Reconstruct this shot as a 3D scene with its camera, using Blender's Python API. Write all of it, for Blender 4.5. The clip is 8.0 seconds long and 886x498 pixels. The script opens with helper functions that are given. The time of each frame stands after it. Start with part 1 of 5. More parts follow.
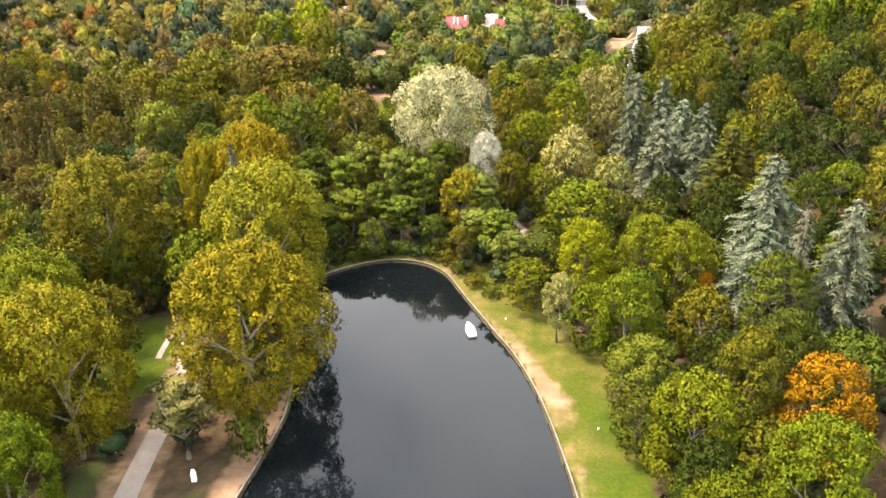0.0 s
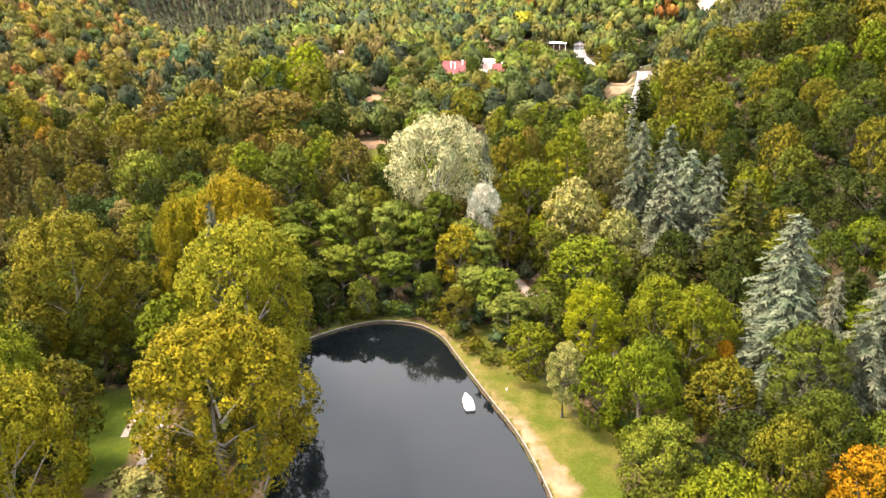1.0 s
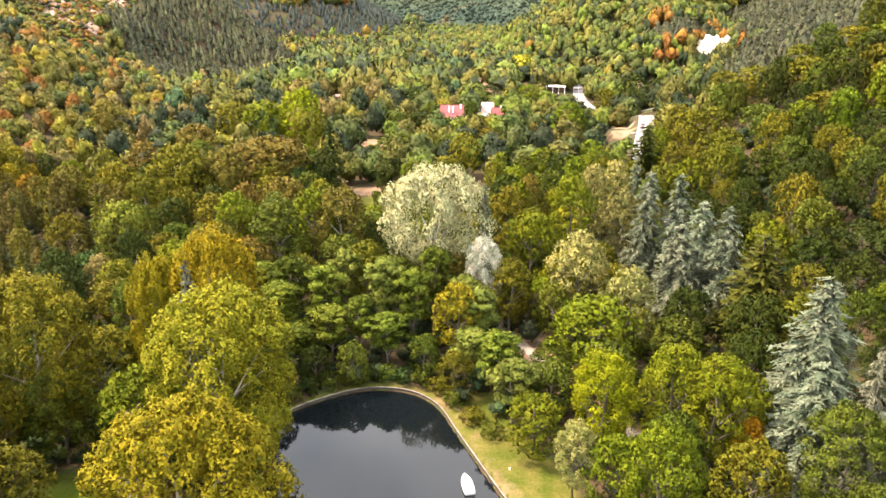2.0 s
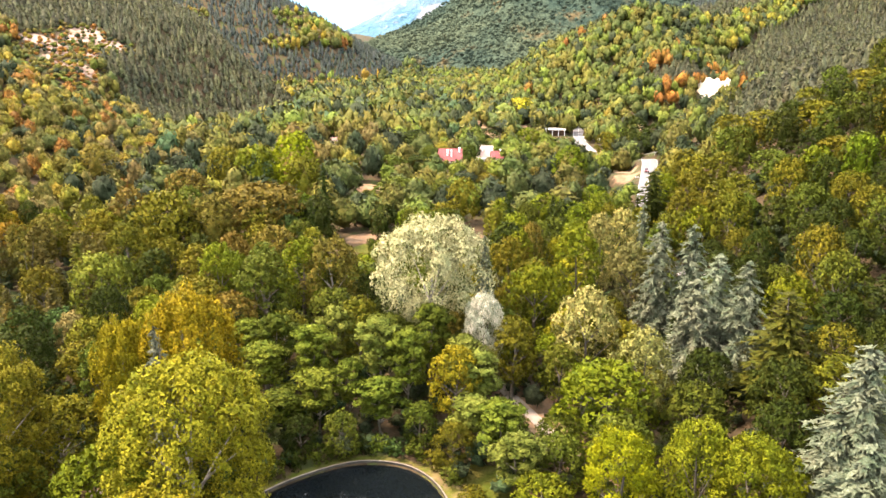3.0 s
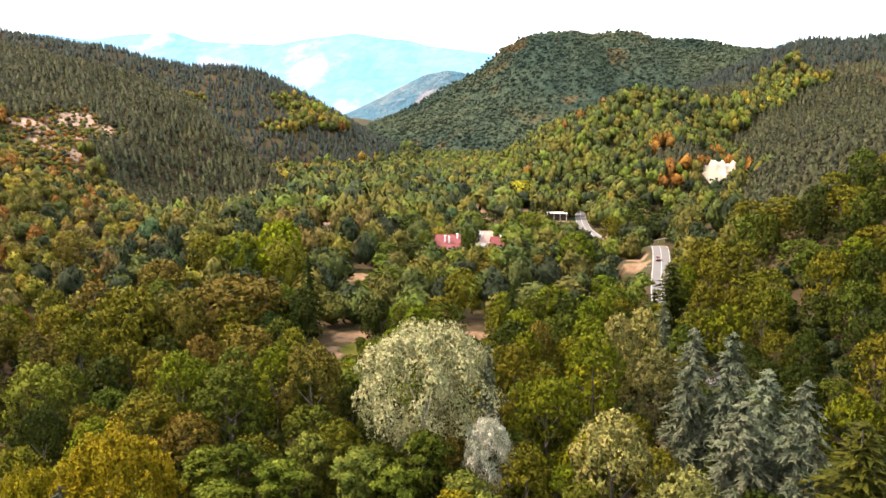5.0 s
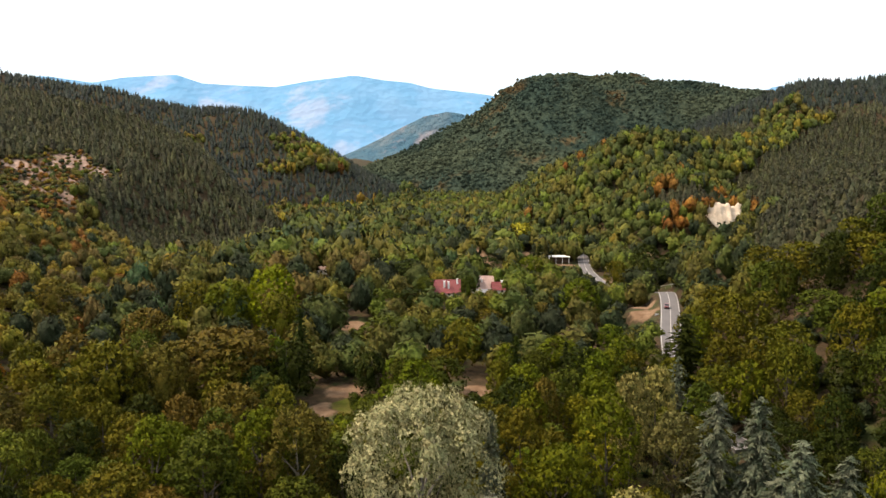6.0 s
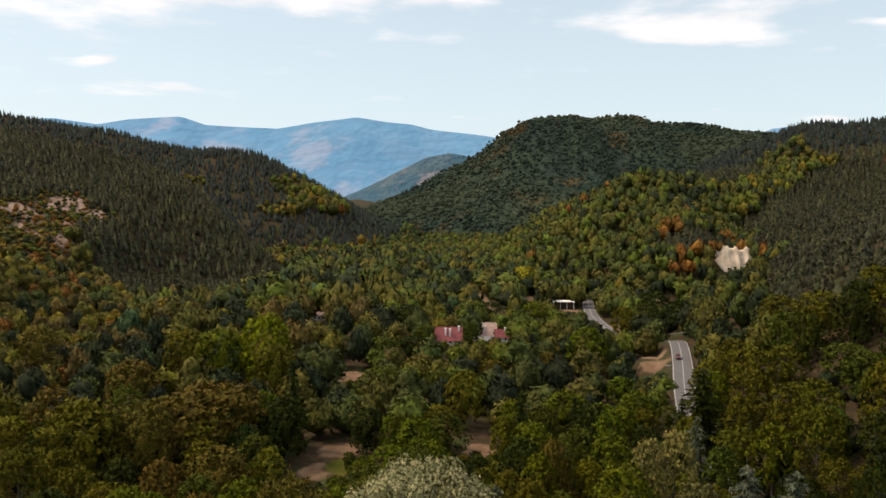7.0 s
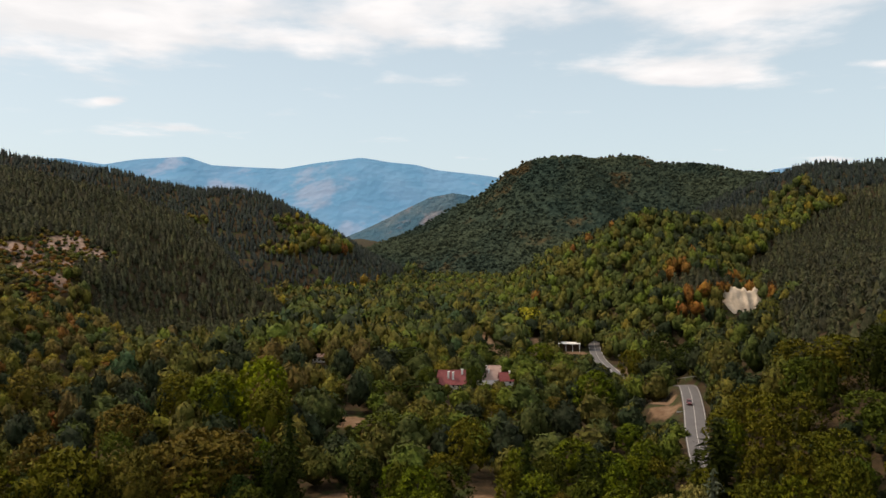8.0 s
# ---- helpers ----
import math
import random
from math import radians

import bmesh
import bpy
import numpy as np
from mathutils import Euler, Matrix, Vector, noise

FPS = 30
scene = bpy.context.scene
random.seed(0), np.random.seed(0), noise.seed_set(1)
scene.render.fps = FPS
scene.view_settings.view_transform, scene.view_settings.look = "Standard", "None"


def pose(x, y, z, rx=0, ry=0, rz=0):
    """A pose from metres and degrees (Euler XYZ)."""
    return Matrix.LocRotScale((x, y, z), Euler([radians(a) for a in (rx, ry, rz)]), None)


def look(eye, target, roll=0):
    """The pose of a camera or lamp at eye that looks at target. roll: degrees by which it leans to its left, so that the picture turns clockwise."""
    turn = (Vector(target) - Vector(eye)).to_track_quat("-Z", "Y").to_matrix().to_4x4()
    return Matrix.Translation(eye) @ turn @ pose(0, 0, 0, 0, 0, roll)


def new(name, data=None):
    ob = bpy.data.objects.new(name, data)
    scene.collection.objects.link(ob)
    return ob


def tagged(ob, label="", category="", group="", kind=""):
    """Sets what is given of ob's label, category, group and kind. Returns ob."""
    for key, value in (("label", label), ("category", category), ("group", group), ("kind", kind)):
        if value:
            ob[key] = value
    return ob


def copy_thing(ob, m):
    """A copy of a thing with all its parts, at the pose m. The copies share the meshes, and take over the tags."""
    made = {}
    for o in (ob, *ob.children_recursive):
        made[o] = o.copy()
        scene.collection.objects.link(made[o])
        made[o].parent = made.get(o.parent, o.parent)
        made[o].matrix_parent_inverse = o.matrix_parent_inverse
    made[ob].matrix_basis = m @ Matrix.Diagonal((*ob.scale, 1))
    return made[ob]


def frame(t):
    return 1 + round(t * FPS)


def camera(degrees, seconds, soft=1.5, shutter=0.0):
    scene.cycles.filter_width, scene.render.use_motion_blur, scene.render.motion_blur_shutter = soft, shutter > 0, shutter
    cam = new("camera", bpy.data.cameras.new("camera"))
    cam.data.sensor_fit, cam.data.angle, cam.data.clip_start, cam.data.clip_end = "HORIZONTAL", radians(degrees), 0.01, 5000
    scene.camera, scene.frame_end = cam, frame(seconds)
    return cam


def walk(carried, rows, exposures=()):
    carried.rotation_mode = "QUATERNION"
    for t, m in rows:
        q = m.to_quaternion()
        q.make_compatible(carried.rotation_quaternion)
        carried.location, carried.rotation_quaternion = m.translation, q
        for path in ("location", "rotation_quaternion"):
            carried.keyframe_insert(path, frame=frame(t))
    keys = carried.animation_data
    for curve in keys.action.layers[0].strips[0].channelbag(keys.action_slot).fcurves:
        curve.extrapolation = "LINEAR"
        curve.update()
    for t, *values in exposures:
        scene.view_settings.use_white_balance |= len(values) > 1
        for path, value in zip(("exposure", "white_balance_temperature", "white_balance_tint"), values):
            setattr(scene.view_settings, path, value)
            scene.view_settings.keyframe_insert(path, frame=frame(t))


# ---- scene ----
cam = camera(63.0, 8.0, soft=1.5)
METRES, EYE, TILT, LEAN, TURN = 80.0, 70.0, -26.0, 0.0, 0.0
ROWS = [
    (0.0, 0.0, 0.0, 0.0, -0.0, 0.0, -0.0),
    (0.5, 0.0027, 0.061, 0.0267, -0.1, 1.53, 0.01),
    (1.0, 0.0055, 0.1216, 0.0533, -0.17, 3.09, 0.02),
    (1.5, 0.0078, 0.1822, 0.0805, -0.23, 4.64, 0.04),
    (3.0, 0.0154, 0.3645, 0.1623, -0.33, 9.36, 0.15),
    (3.5, 0.0178, 0.4259, 0.19, -0.36, 10.94, 0.19),
    (4.0, 0.0197, 0.4868, 0.2178, -0.38, 12.51, 0.22),
    (4.5, 0.0215, 0.5478, 0.2459, -0.4, 14.08, 0.27),
    (6.0, 0.027, 0.7251, 0.3438, -0.44, 18.76, 0.35),
    (6.5, 0.0284, 0.7802, 0.383, -0.33, 20.39, 0.32),
    (7.0, 0.0302, 0.8294, 0.4126, -0.33, 21.94, 0.27),
    (7.5, 0.0318, 0.8653, 0.4322, -0.16, 23.52, 0.15),
    (8.0, 0.0337, 0.8922, 0.4456, -0.1, 25.07, 0.09),
]
EXPOSURES = [(0.0, 2.12, 7550, 18), (1.5, 2.22, 7550, 19), (3.5, 2.28, 7650, 21), (4.5, 1.84, 7650, 20), (6.0, 0.5, 7700, 19), (7.0, -0.26, 7750, 19), (8.0, -0.42, 7750, 18)]
walk(cam, [(t, pose(0, 0, EYE, TILT, LEAN, TURN) @ pose(METRES * x, METRES * y, METRES * z, 90 + pitch, roll, yaw)) for t, x, y, z, yaw, pitch, roll in ROWS], EXPOSURES)

# ---- sky and sun ----
SUN_EL, SUN_AZ = 56.0, 282.0   # degrees; azimuth clockwise from +y
world = bpy.data.worlds.new("sky")
scene.world = world
world.use_nodes = True
wt = world.node_tree
wt.nodes.clear()


def wmath(op, a, b=None, c=None):
    """A math node on sockets or numbers."""
    n = wt.nodes.new("ShaderNodeMath")
    n.operation = op
    for i, v in enumerate((a, b, c)):
        if v is None:
            continue
        if isinstance(v, (int, float)):
            n.inputs[i].default_value = v
        else:
            wt.links.new(v, n.inputs[i])
    return n.outputs[0]


sky = wt.nodes.new("ShaderNodeTexSky")
sky.sky_type = "NISHITA"
sky.sun_disc = False
sky.sun_elevation, sky.sun_rotation = radians(SUN_EL), radians(SUN_AZ)
sky.air_density, sky.dust_density, sky.ozone_density = 1.0, 2.0, 1.0
coord = wt.nodes.new("ShaderNodeTexCoord")
sep = wt.nodes.new("ShaderNodeSeparateXYZ")
wt.links.new(coord.outputs["Generated"], sep.inputs[0])
SX, SY, SZ = sep.outputs
# a flat cloud deck: the direction laid on a plane overhead
up_ = wmath("ADD", wmath("MAXIMUM", SZ, 0.02), 0.05)
deck = wt.nodes.new("ShaderNodeCombineXYZ")
wt.links.new(wmath("DIVIDE", SX, up_), deck.inputs[0])
wt.links.new(wmath("DIVIDE", SY, up_), deck.inputs[1])
cn = wt.nodes.new("ShaderNodeTexNoise")
cn.inputs["Scale"].default_value = 1.25
cn.inputs["Detail"].default_value = 7.0
cn.inputs["Roughness"].default_value = 0.55
wt.links.new(deck.outputs[0], cn.inputs["Vector"])
# slopes sideways and upward, down the valley
ahead = wmath("MAXIMUM", SY, 0.05)
side_, rise = wmath("DIVIDE", SX, ahead), wmath("DIVIDE", SZ, ahead)
cover = wt.nodes.new("ShaderNodeMapRange")
for k, v in (("From Min", 0.165), ("From Max", 0.315), ("To Min", -0.15), ("To Max", 0.15)):
    cover.inputs[k].default_value = v
wt.links.new(wmath("MULTIPLY_ADD", side_, -0.045, rise), cover.inputs["Value"])
density = wmath("ADD", cn.outputs["Fac"], cover.outputs[0])
# single clouds: sideways, up, half width, half height, weight
for cs, ce, ws, we, wgt in ((0.345, 0.222, 0.10, 0.020, 0.36), (-0.46, 0.187, 0.028, 0.008, 0.30), (0.21, 0.124, 0.035, 0.008, 0.2), (-0.38, 0.15, 0.2, 0.012, 0.16), (0.62, 0.24, 0.06, 0.008, 0.25), (0.54, 0.106, 0.05, 0.006, 0.2)):
    ds = wmath("POWER", wmath("ABSOLUTE", wmath("MULTIPLY", wmath("SUBTRACT", side_, cs), 1 / ws)), 2.0)
    de = wmath("POWER", wmath("ABSOLUTE", wmath("MULTIPLY", wmath("SUBTRACT", rise, ce), 1 / we)), 2.0)
    g = wmath("EXPONENT", wmath("MULTIPLY", wmath("ADD", ds, de), -1.0))
    density = wmath("MULTIPLY_ADD", g, wgt, density)
ramp = wt.nodes.new("ShaderNodeMapRange")
ramp.interpolation_type = "SMOOTHSTEP"
ramp.inputs["From Min"].default_value = 0.47
ramp.inputs["From Max"].default_value = 0.7
wt.links.new(density, ramp.inputs["Value"])
# thin high haze, thicker towards the horizon
veil = wt.nodes.new("ShaderNodeMapRange")
for k, v in (("From Min", 0.0), ("From Max", 0.4), ("To Min", 0.72), ("To Max", 0.45)):
    veil.inputs[k].default_value = v
wt.links.new(SZ, veil.inputs["Value"])
hazed = wt.nodes.new("ShaderNodeMixRGB")
hazed.inputs[2].default_value = (6.1, 8.7, 10.5, 1)
wt.links.new(veil.outputs[0], hazed.inputs[0])
wt.links.new(sky.outputs[0], hazed.inputs[1])
mixc = wt.nodes.new("ShaderNodeMixRGB")
shade = wt.nodes.new("ShaderNodeTexNoise")   # greyer bellies in the deck
shade.inputs["Scale"].default_value, shade.inputs["Detail"].default_value = 2.6, 5.0
wt.links.new(deck.outputs[0], shade.inputs["Vector"])
belly = wt.nodes.new("ShaderNodeMapRange")
belly.inputs["From Min"].default_value, belly.inputs["From Max"].default_value = 0.4, 0.62
wt.links.new(shade.outputs["Fac"], belly.inputs["Value"])
cloud = wt.nodes.new("ShaderNodeMixRGB")
cloud.inputs[1].default_value = (6.9, 7.9, 8.9, 1)
cloud.inputs[2].default_value = (8.0, 9.0, 10.0, 1)
wt.links.new(belly.outputs[0], cloud.inputs[0])
wt.links.new(cloud.outputs[0], mixc.inputs[2])
wt.links.new(ramp.outputs[0], mixc.inputs[0])
wt.links.new(hazed.outputs[0], mixc.inputs[1])
bg = wt.nodes.new("ShaderNodeBackground")
bg.inputs["Strength"].default_value = 0.15
wt.links.new(mixc.outputs[0], bg.inputs[0])
wo = wt.nodes.new("ShaderNodeOutputWorld")
wt.links.new(bg.outputs[0], wo.inputs[0])

sun = new("sun", bpy.data.lights.new("sun", "SUN"))
sun.data.energy, sun.data.angle, sun.data.color = 4.6, radians(14), (1.0, 0.9, 0.76)
sa, se = radians(SUN_AZ), radians(SUN_EL)
sun.matrix_world = look((math.sin(sa) * math.cos(se) * 300, math.cos(sa) * math.cos(se) * 300, math.sin(se) * 300), (0, 0, 0))

# ---- materials ----


def material(name, rough=0.8, metal=0.0):
    m = bpy.data.materials.new(name)
    m.use_nodes = True
    b = m.node_tree.nodes["Principled BSDF"]
    b.inputs["Roughness"].default_value = rough
    b.inputs["Metallic"].default_value = metal
    return m, m.node_tree, b


def mixed(nt, fac, a, b, mode="MIX"):
    n = nt.nodes.new("ShaderNodeMixRGB")
    n.blend_type = mode
    for i, v in ((0, fac), (1, a), (2, b)):
        if isinstance(v, (tuple, float, int)):
            n.inputs[i].default_value = v if not isinstance(v, tuple) else (*v[:3], 1)
        else:
            nt.links.new(v, n.inputs[i])
    return n.outputs[0]


def noise_fac(nt, scale, detail=4, lo=0.35, hi=0.65, rough=0.6):
    geo = nt.nodes.new("ShaderNodeNewGeometry")
    n = nt.nodes.new("ShaderNodeTexNoise")
    n.inputs["Scale"].default_value = scale
    n.inputs["Detail"].default_value = detail
    n.inputs["Roughness"].default_value = rough
    nt.links.new(geo.outputs["Position"], n.inputs["Vector"])
    r = nt.nodes.new("ShaderNodeMapRange")
    r.inputs["From Min"].default_value, r.inputs["From Max"].default_value = lo, hi
    nt.links.new(n.outputs["Fac"], r.inputs["Value"])
    return r.outputs[0]


def bumped(nt, b, height, strength, distance):
    n = nt.nodes.new("ShaderNodeBump")
    n.inputs["Strength"].default_value, n.inputs["Distance"].default_value = strength, distance
    nt.links.new(height, n.inputs["Height"])
    nt.links.new(n.outputs[0], b.inputs["Normal"])


def plain(name, colour, rough=0.7, metal=0.0, scale=3.0, vary=0.25, bump=0.2):
    """A painted or mineral surface with grain and blotches at two scales."""
    m, nt, b = material(name, rough, metal)
    dark = tuple(c * (1 - vary) for c in colour)
    lite = tuple(min(1.0, c * (1 + vary * 0.6)) for c in colour)
    a = mixed(nt, noise_fac(nt, scale), dark, lite)
    a = mixed(nt, noise_fac(nt, scale * 9, 3), a, tuple(c * (1 - vary * 0.8) for c in colour))
    nt.links.new(a, b.inputs["Base Color"])
    if bump:
        bumped(nt, b, noise_fac(nt, scale * 9, 3), bump, 0.02)
    return m


def leaf_material(name, source, translucent=0.15):
    """Foliage: the tree's own tint (far woods: with haze mixed in), varied from tree to tree and from leaf to leaf."""
    m = bpy.data.materials.new(name)
    m.use_nodes = True
    nt = m.node_tree
    nt.nodes.clear()
    if source == "object":
        info = nt.nodes.new("ShaderNodeObjectInfo")
        tint, rnd = info.outputs["Color"], info.outputs["Random"]
    else:
        at = nt.nodes.new("ShaderNodeAttribute")
        at.attribute_name = "tint"
        tint, rnd = at.outputs["Color"], None
    geo = nt.nodes.new("ShaderNodeNewGeometry")
    hsv = nt.nodes.new("ShaderNodeHueSaturation")
    nt.links.new(tint, hsv.inputs["Color"])
    vr = nt.nodes.new("ShaderNodeMapRange")
    vr.inputs["To Min"].default_value, vr.inputs["To Max"].default_value = 0.78, 1.22
    nt.links.new(geo.outputs["Random Per Island"], vr.inputs["Value"])
    nt.links.new(vr.outputs[0], hsv.inputs["Value"])
    hr = nt.nodes.new("ShaderNodeMapRange")
    hr.inputs["To Min"].default_value, hr.inputs["To Max"].default_value = 0.49, 0.51
    if rnd is not None:
        nt.links.new(rnd, hr.inputs["Value"])
    else:
        nt.links.new(geo.outputs["Random Per Island"], hr.inputs["Value"])
    nt.links.new(hr.outputs[0], hsv.inputs["Hue"])
    grain = noise_fac(nt, 3.2, 3, 0.38, 0.62)
    col = mixed(nt, grain, mixed(nt, 1.0, hsv.outputs[0], (0.62, 0.66, 0.6), "MULTIPLY"), hsv.outputs[0])
    col = mixed(nt, noise_fac(nt, 0.5, 3, 0.38, 0.62), col, mixed(nt, 1.0, col, (0.5, 0.6, 0.55), "MULTIPLY"))
    d = nt.nodes.new("ShaderNodeBsdfPrincipled")
    d.inputs["Roughness"].default_value = 0.62
    d.inputs["Specular IOR Level"].default_value = 0.05
    nt.links.new(col, d.inputs["Base Color"])
    bumped(nt, d, grain, 0.7, 0.3)
    tr = nt.nodes.new("ShaderNodeBsdfTranslucent")
    nt.links.new(col, tr.inputs["Color"])
    mx = nt.nodes.new("ShaderNodeMixShader")
    mx.inputs[0].default_value = translucent
    nt.links.new(d.outputs[0], mx.inputs[1])
    nt.links.new(tr.outputs[0], mx.inputs[2])
    out = nt.nodes.new("ShaderNodeOutputMaterial")
    nt.links.new(mx.outputs[0], out.inputs[0])
    return m


LEAF = leaf_material("foliage", "object")
LEAF_FAR = leaf_material("foliage_far", "tint", 0.1)
BARK = plain("bark", (0.075, 0.062, 0.048), 0.9, scale=2.0, vary=0.4, bump=0.6)
BARK_PALE = plain("pale_bark", (0.17, 0.15, 0.12), 0.85, scale=2.0, vary=0.4, bump=0.5)
PAVING = plain("paving", (0.2, 0.165, 0.14), 0.85, scale=0.6, vary=0.2, bump=0.3)
ASPHALT = plain("asphalt", (0.1, 0.096, 0.098), 0.85, scale=0.25, vary=0.2, bump=0.3)
WHITE = plain("white_paint", (0.8, 0.79, 0.76), 0.5, scale=1.2, vary=0.12, bump=0.1)
LINE = plain("road_paint", (0.42, 0.41, 0.39), 0.7, scale=1.5, vary=0.2, bump=0.1)
BOAT = plain("boat_shell", (0.82, 0.81, 0.79), 0.3, scale=1.0, vary=0.08, bump=0.0)
RED_ROOF = plain("red_roof", (0.22, 0.04, 0.042), 0.6, scale=0.8, vary=0.3, bump=0.3)
PINK_ROOF = plain("faded_tile_roof", (0.42, 0.29, 0.25), 0.8, scale=0.8, vary=0.25, bump=0.3)
GREY_ROOF = plain("grey_roof", (0.3, 0.3, 0.32), 0.6, scale=0.8, vary=0.2, bump=0.2)
PLASTER = plain("plaster", (0.66, 0.6, 0.5), 0.85, scale=0.5, vary=0.15, bump=0.2)
BOARDS = plain("brown_wood", (0.13, 0.07, 0.04), 0.7, scale=2.0, vary=0.35, bump=0.3)
METAL = plain("galvanised_steel", (0.5, 0.5, 0.5), 0.4, 0.8, scale=2.0, vary=0.2, bump=0.1)
RUBBER = plain("rubber", (0.02, 0.02, 0.02), 0.9, scale=6.0, vary=0.2, bump=0.1)
CAR_RED = plain("car_red", (0.1, 0.014, 0.014), 0.3, scale=1.0, vary=0.05, bump=0.0)
GLASS = plain("dark_glass", (0.02, 0.025, 0.03), 0.08, scale=1.0, vary=0.1, bump=0.0)
SEAT = plain("seat_plastic", (0.25, 0.27, 0.3), 0.5, scale=3.0, vary=0.1, bump=0.0)

# the pond wall: weathered, darkened by damp near the water
WALL, wlt, wlb = material("pond_wall", 0.85)
wgeo = wlt.nodes.new("ShaderNodeNewGeometry")
wsep = wlt.nodes.new("ShaderNodeSeparateXYZ")
wlt.links.new(wgeo.outputs["Position"], wsep.inputs[0])
wdamp = wlt.nodes.new("ShaderNodeMapRange")
wdamp.inputs["From Min"].default_value, wdamp.inputs["From Max"].default_value = 0.34, 0.4
wlt.links.new(wsep.outputs[2], wdamp.inputs["Value"])
wdry = mixed(wlt, noise_fac(wlt, 0.7), (0.075, 0.06, 0.047), (0.15, 0.125, 0.1))
wwet = mixed(wlt, noise_fac(wlt, 1.1), (0.012, 0.012, 0.009), (0.04, 0.034, 0.026))
wlt.links.new(mixed(wlt, wdamp.outputs[0], wwet, wdry), wlb.inputs["Base Color"])
bumped(wlt, wlb, noise_fac(wlt, 6.0, 3), 0.4, 0.02)

# water: dark, smooth, with faint ripples
WATER, wtr, wb = material("pond_water", 0.04)
wb.inputs["Base Color"].default_value = (0.0022, 0.0034, 0.0042, 1)
wb.inputs["IOR"].default_value = 1.33
wb.inputs["Specular IOR Level"].default_value = 0.5
bumped(wtr, wb, noise_fac(wtr, 1.4, 4, 0.0, 1.0), 0.03, 0.02)

# ground: forest litter, with grass, trodden earth and bare rock where the plan says
GROUND, gt, gb = material("ground", 0.95)
ga = gt.nodes.new("ShaderNodeAttribute")
ga.attribute_name = "cover"
gs = gt.nodes.new("ShaderNodeSeparateColor")
gt.links.new(ga.outputs["Color"], gs.inputs[0])
litter = mixed(gt, noise_fac(gt, 0.5), (0.026, 0.02, 0.011), (0.055, 0.036, 0.02))
litter = mixed(gt, noise_fac(gt, 0.13, 3, 0.5, 0.62), litter, (0.03, 0.04, 0.012))
grass = mixed(gt, noise_fac(gt, 0.16, 5, 0.4, 0.6), (0.045, 0.056, 0.006), (0.09, 0.077, 0.018))
# alpha picks deeper green: lush bank, and tree shade painted on the lawn
grass = mixed(gt, ga.outputs["Alpha"], mixed(gt, noise_fac(gt, 0.3, 4), (0.028, 0.048, 0.004), (0.045, 0.062, 0.005)), grass)
grass = mixed(gt, noise_fac(gt, 3.0, 3), grass, mixed(gt, 1.0, grass, (0.7, 0.75, 0.7), "MULTIPLY"))
earth = mixed(gt, noise_fac(gt, 0.25, 5), (0.112, 0.066, 0.038), (0.182, 0.122, 0.078))
rock = mixed(gt, noise_fac(gt, 0.12, 6), (0.15, 0.095, 0.072), (0.3, 0.215, 0.17))


def cover_mask(channel, lo=0.35, hi=0.65):
    n = gt.nodes.new("ShaderNodeMath")
    n.operation = "MULTIPLY_ADD"
    gt.links.new(noise_fac(gt, 0.35, 5, 0.2, 0.8), n.inputs[0])
    n.inputs[1].default_value = 0.5
    gt.links.new(gs.outputs[channel], n.inputs[2])
    r = gt.nodes.new("ShaderNodeMapRange")
    r.inputs["From Min"].default_value, r.inputs["From Max"].default_value = lo + 0.25, hi + 0.25
    gt.links.new(n.outputs[0], r.inputs["Value"])
    return r.outputs[0]


gcol = mixed(gt, cover_mask(0), litter, grass)
gcol = mixed(gt, cover_mask(1), gcol, earth)
gcol = mixed(gt, cover_mask(2), gcol, rock)
gt.links.new(gcol, gb.inputs["Base Color"])
gb.inputs["Specular IOR Level"].default_value = 0.1
bumped(gt, gb, noise_fac(gt, 1.2, 5), 0.6, 0.15)

# ---- the lie of the land ----


def smooth(a, b, v):
    t = np.clip((v - a) / (b - a), 0, 1)
    return t * t * (3 - 2 * t)


RIDGES = [  # crest points (x, y, height), fall per metre to either side, how much steeper it grows at the eastern toe
    ([(-104, 600, -6), (-114, 610, 5), (-128, 615, 19), (-159, 622, 40), (-200, 632, 67), (-230, 640, 77), (-256, 650, 91), (-305, 660, 109), (-356, 670, 123), (-479, 680, 152)], 0.38, 1.3),
    ([(9, 960, 6), (-19, 960, 16), (-66, 955, 37), (-126, 940, 68), (-185, 935, 96), (-215, 935, 118), (-252, 935, 124), (-300, 940, 125), (-358, 950, 141), (-406, 960, 150), (-470, 970, 156), (-545, 980, 170), (-763, 990, 189)], 0.58, 0),
    ([(63, 790, 15), (72, 770, 23), (91, 737, 31), (109, 700, 49), (131, 670, 64), (144, 645, 75), (156, 626, 82), (170, 615, 83), (193, 622, 80), (218, 650, 80)], 0.75, 0),
    ([(168, 615, 83), (161, 552, 58), (159, 502, 42), (160, 470, 24)], 0.85, 0),
    ([(226, 670, 85), (271, 730, 100), (325, 780, 121), (352, 790, 131), (373, 800, 138), (410, 805, 139), (452, 810, 144), (621, 820, 157)], 0.45, 0),
]


def wobble(x, y):
    return (3.0 * np.sin(x * 0.021 + 1.3 * np.sin(y * 0.013)) + 2.0 * np.sin(y * 0.033 + x * 0.017 + 2.0) + 1.2 * np.sin(x * 0.071 - y * 0.055))


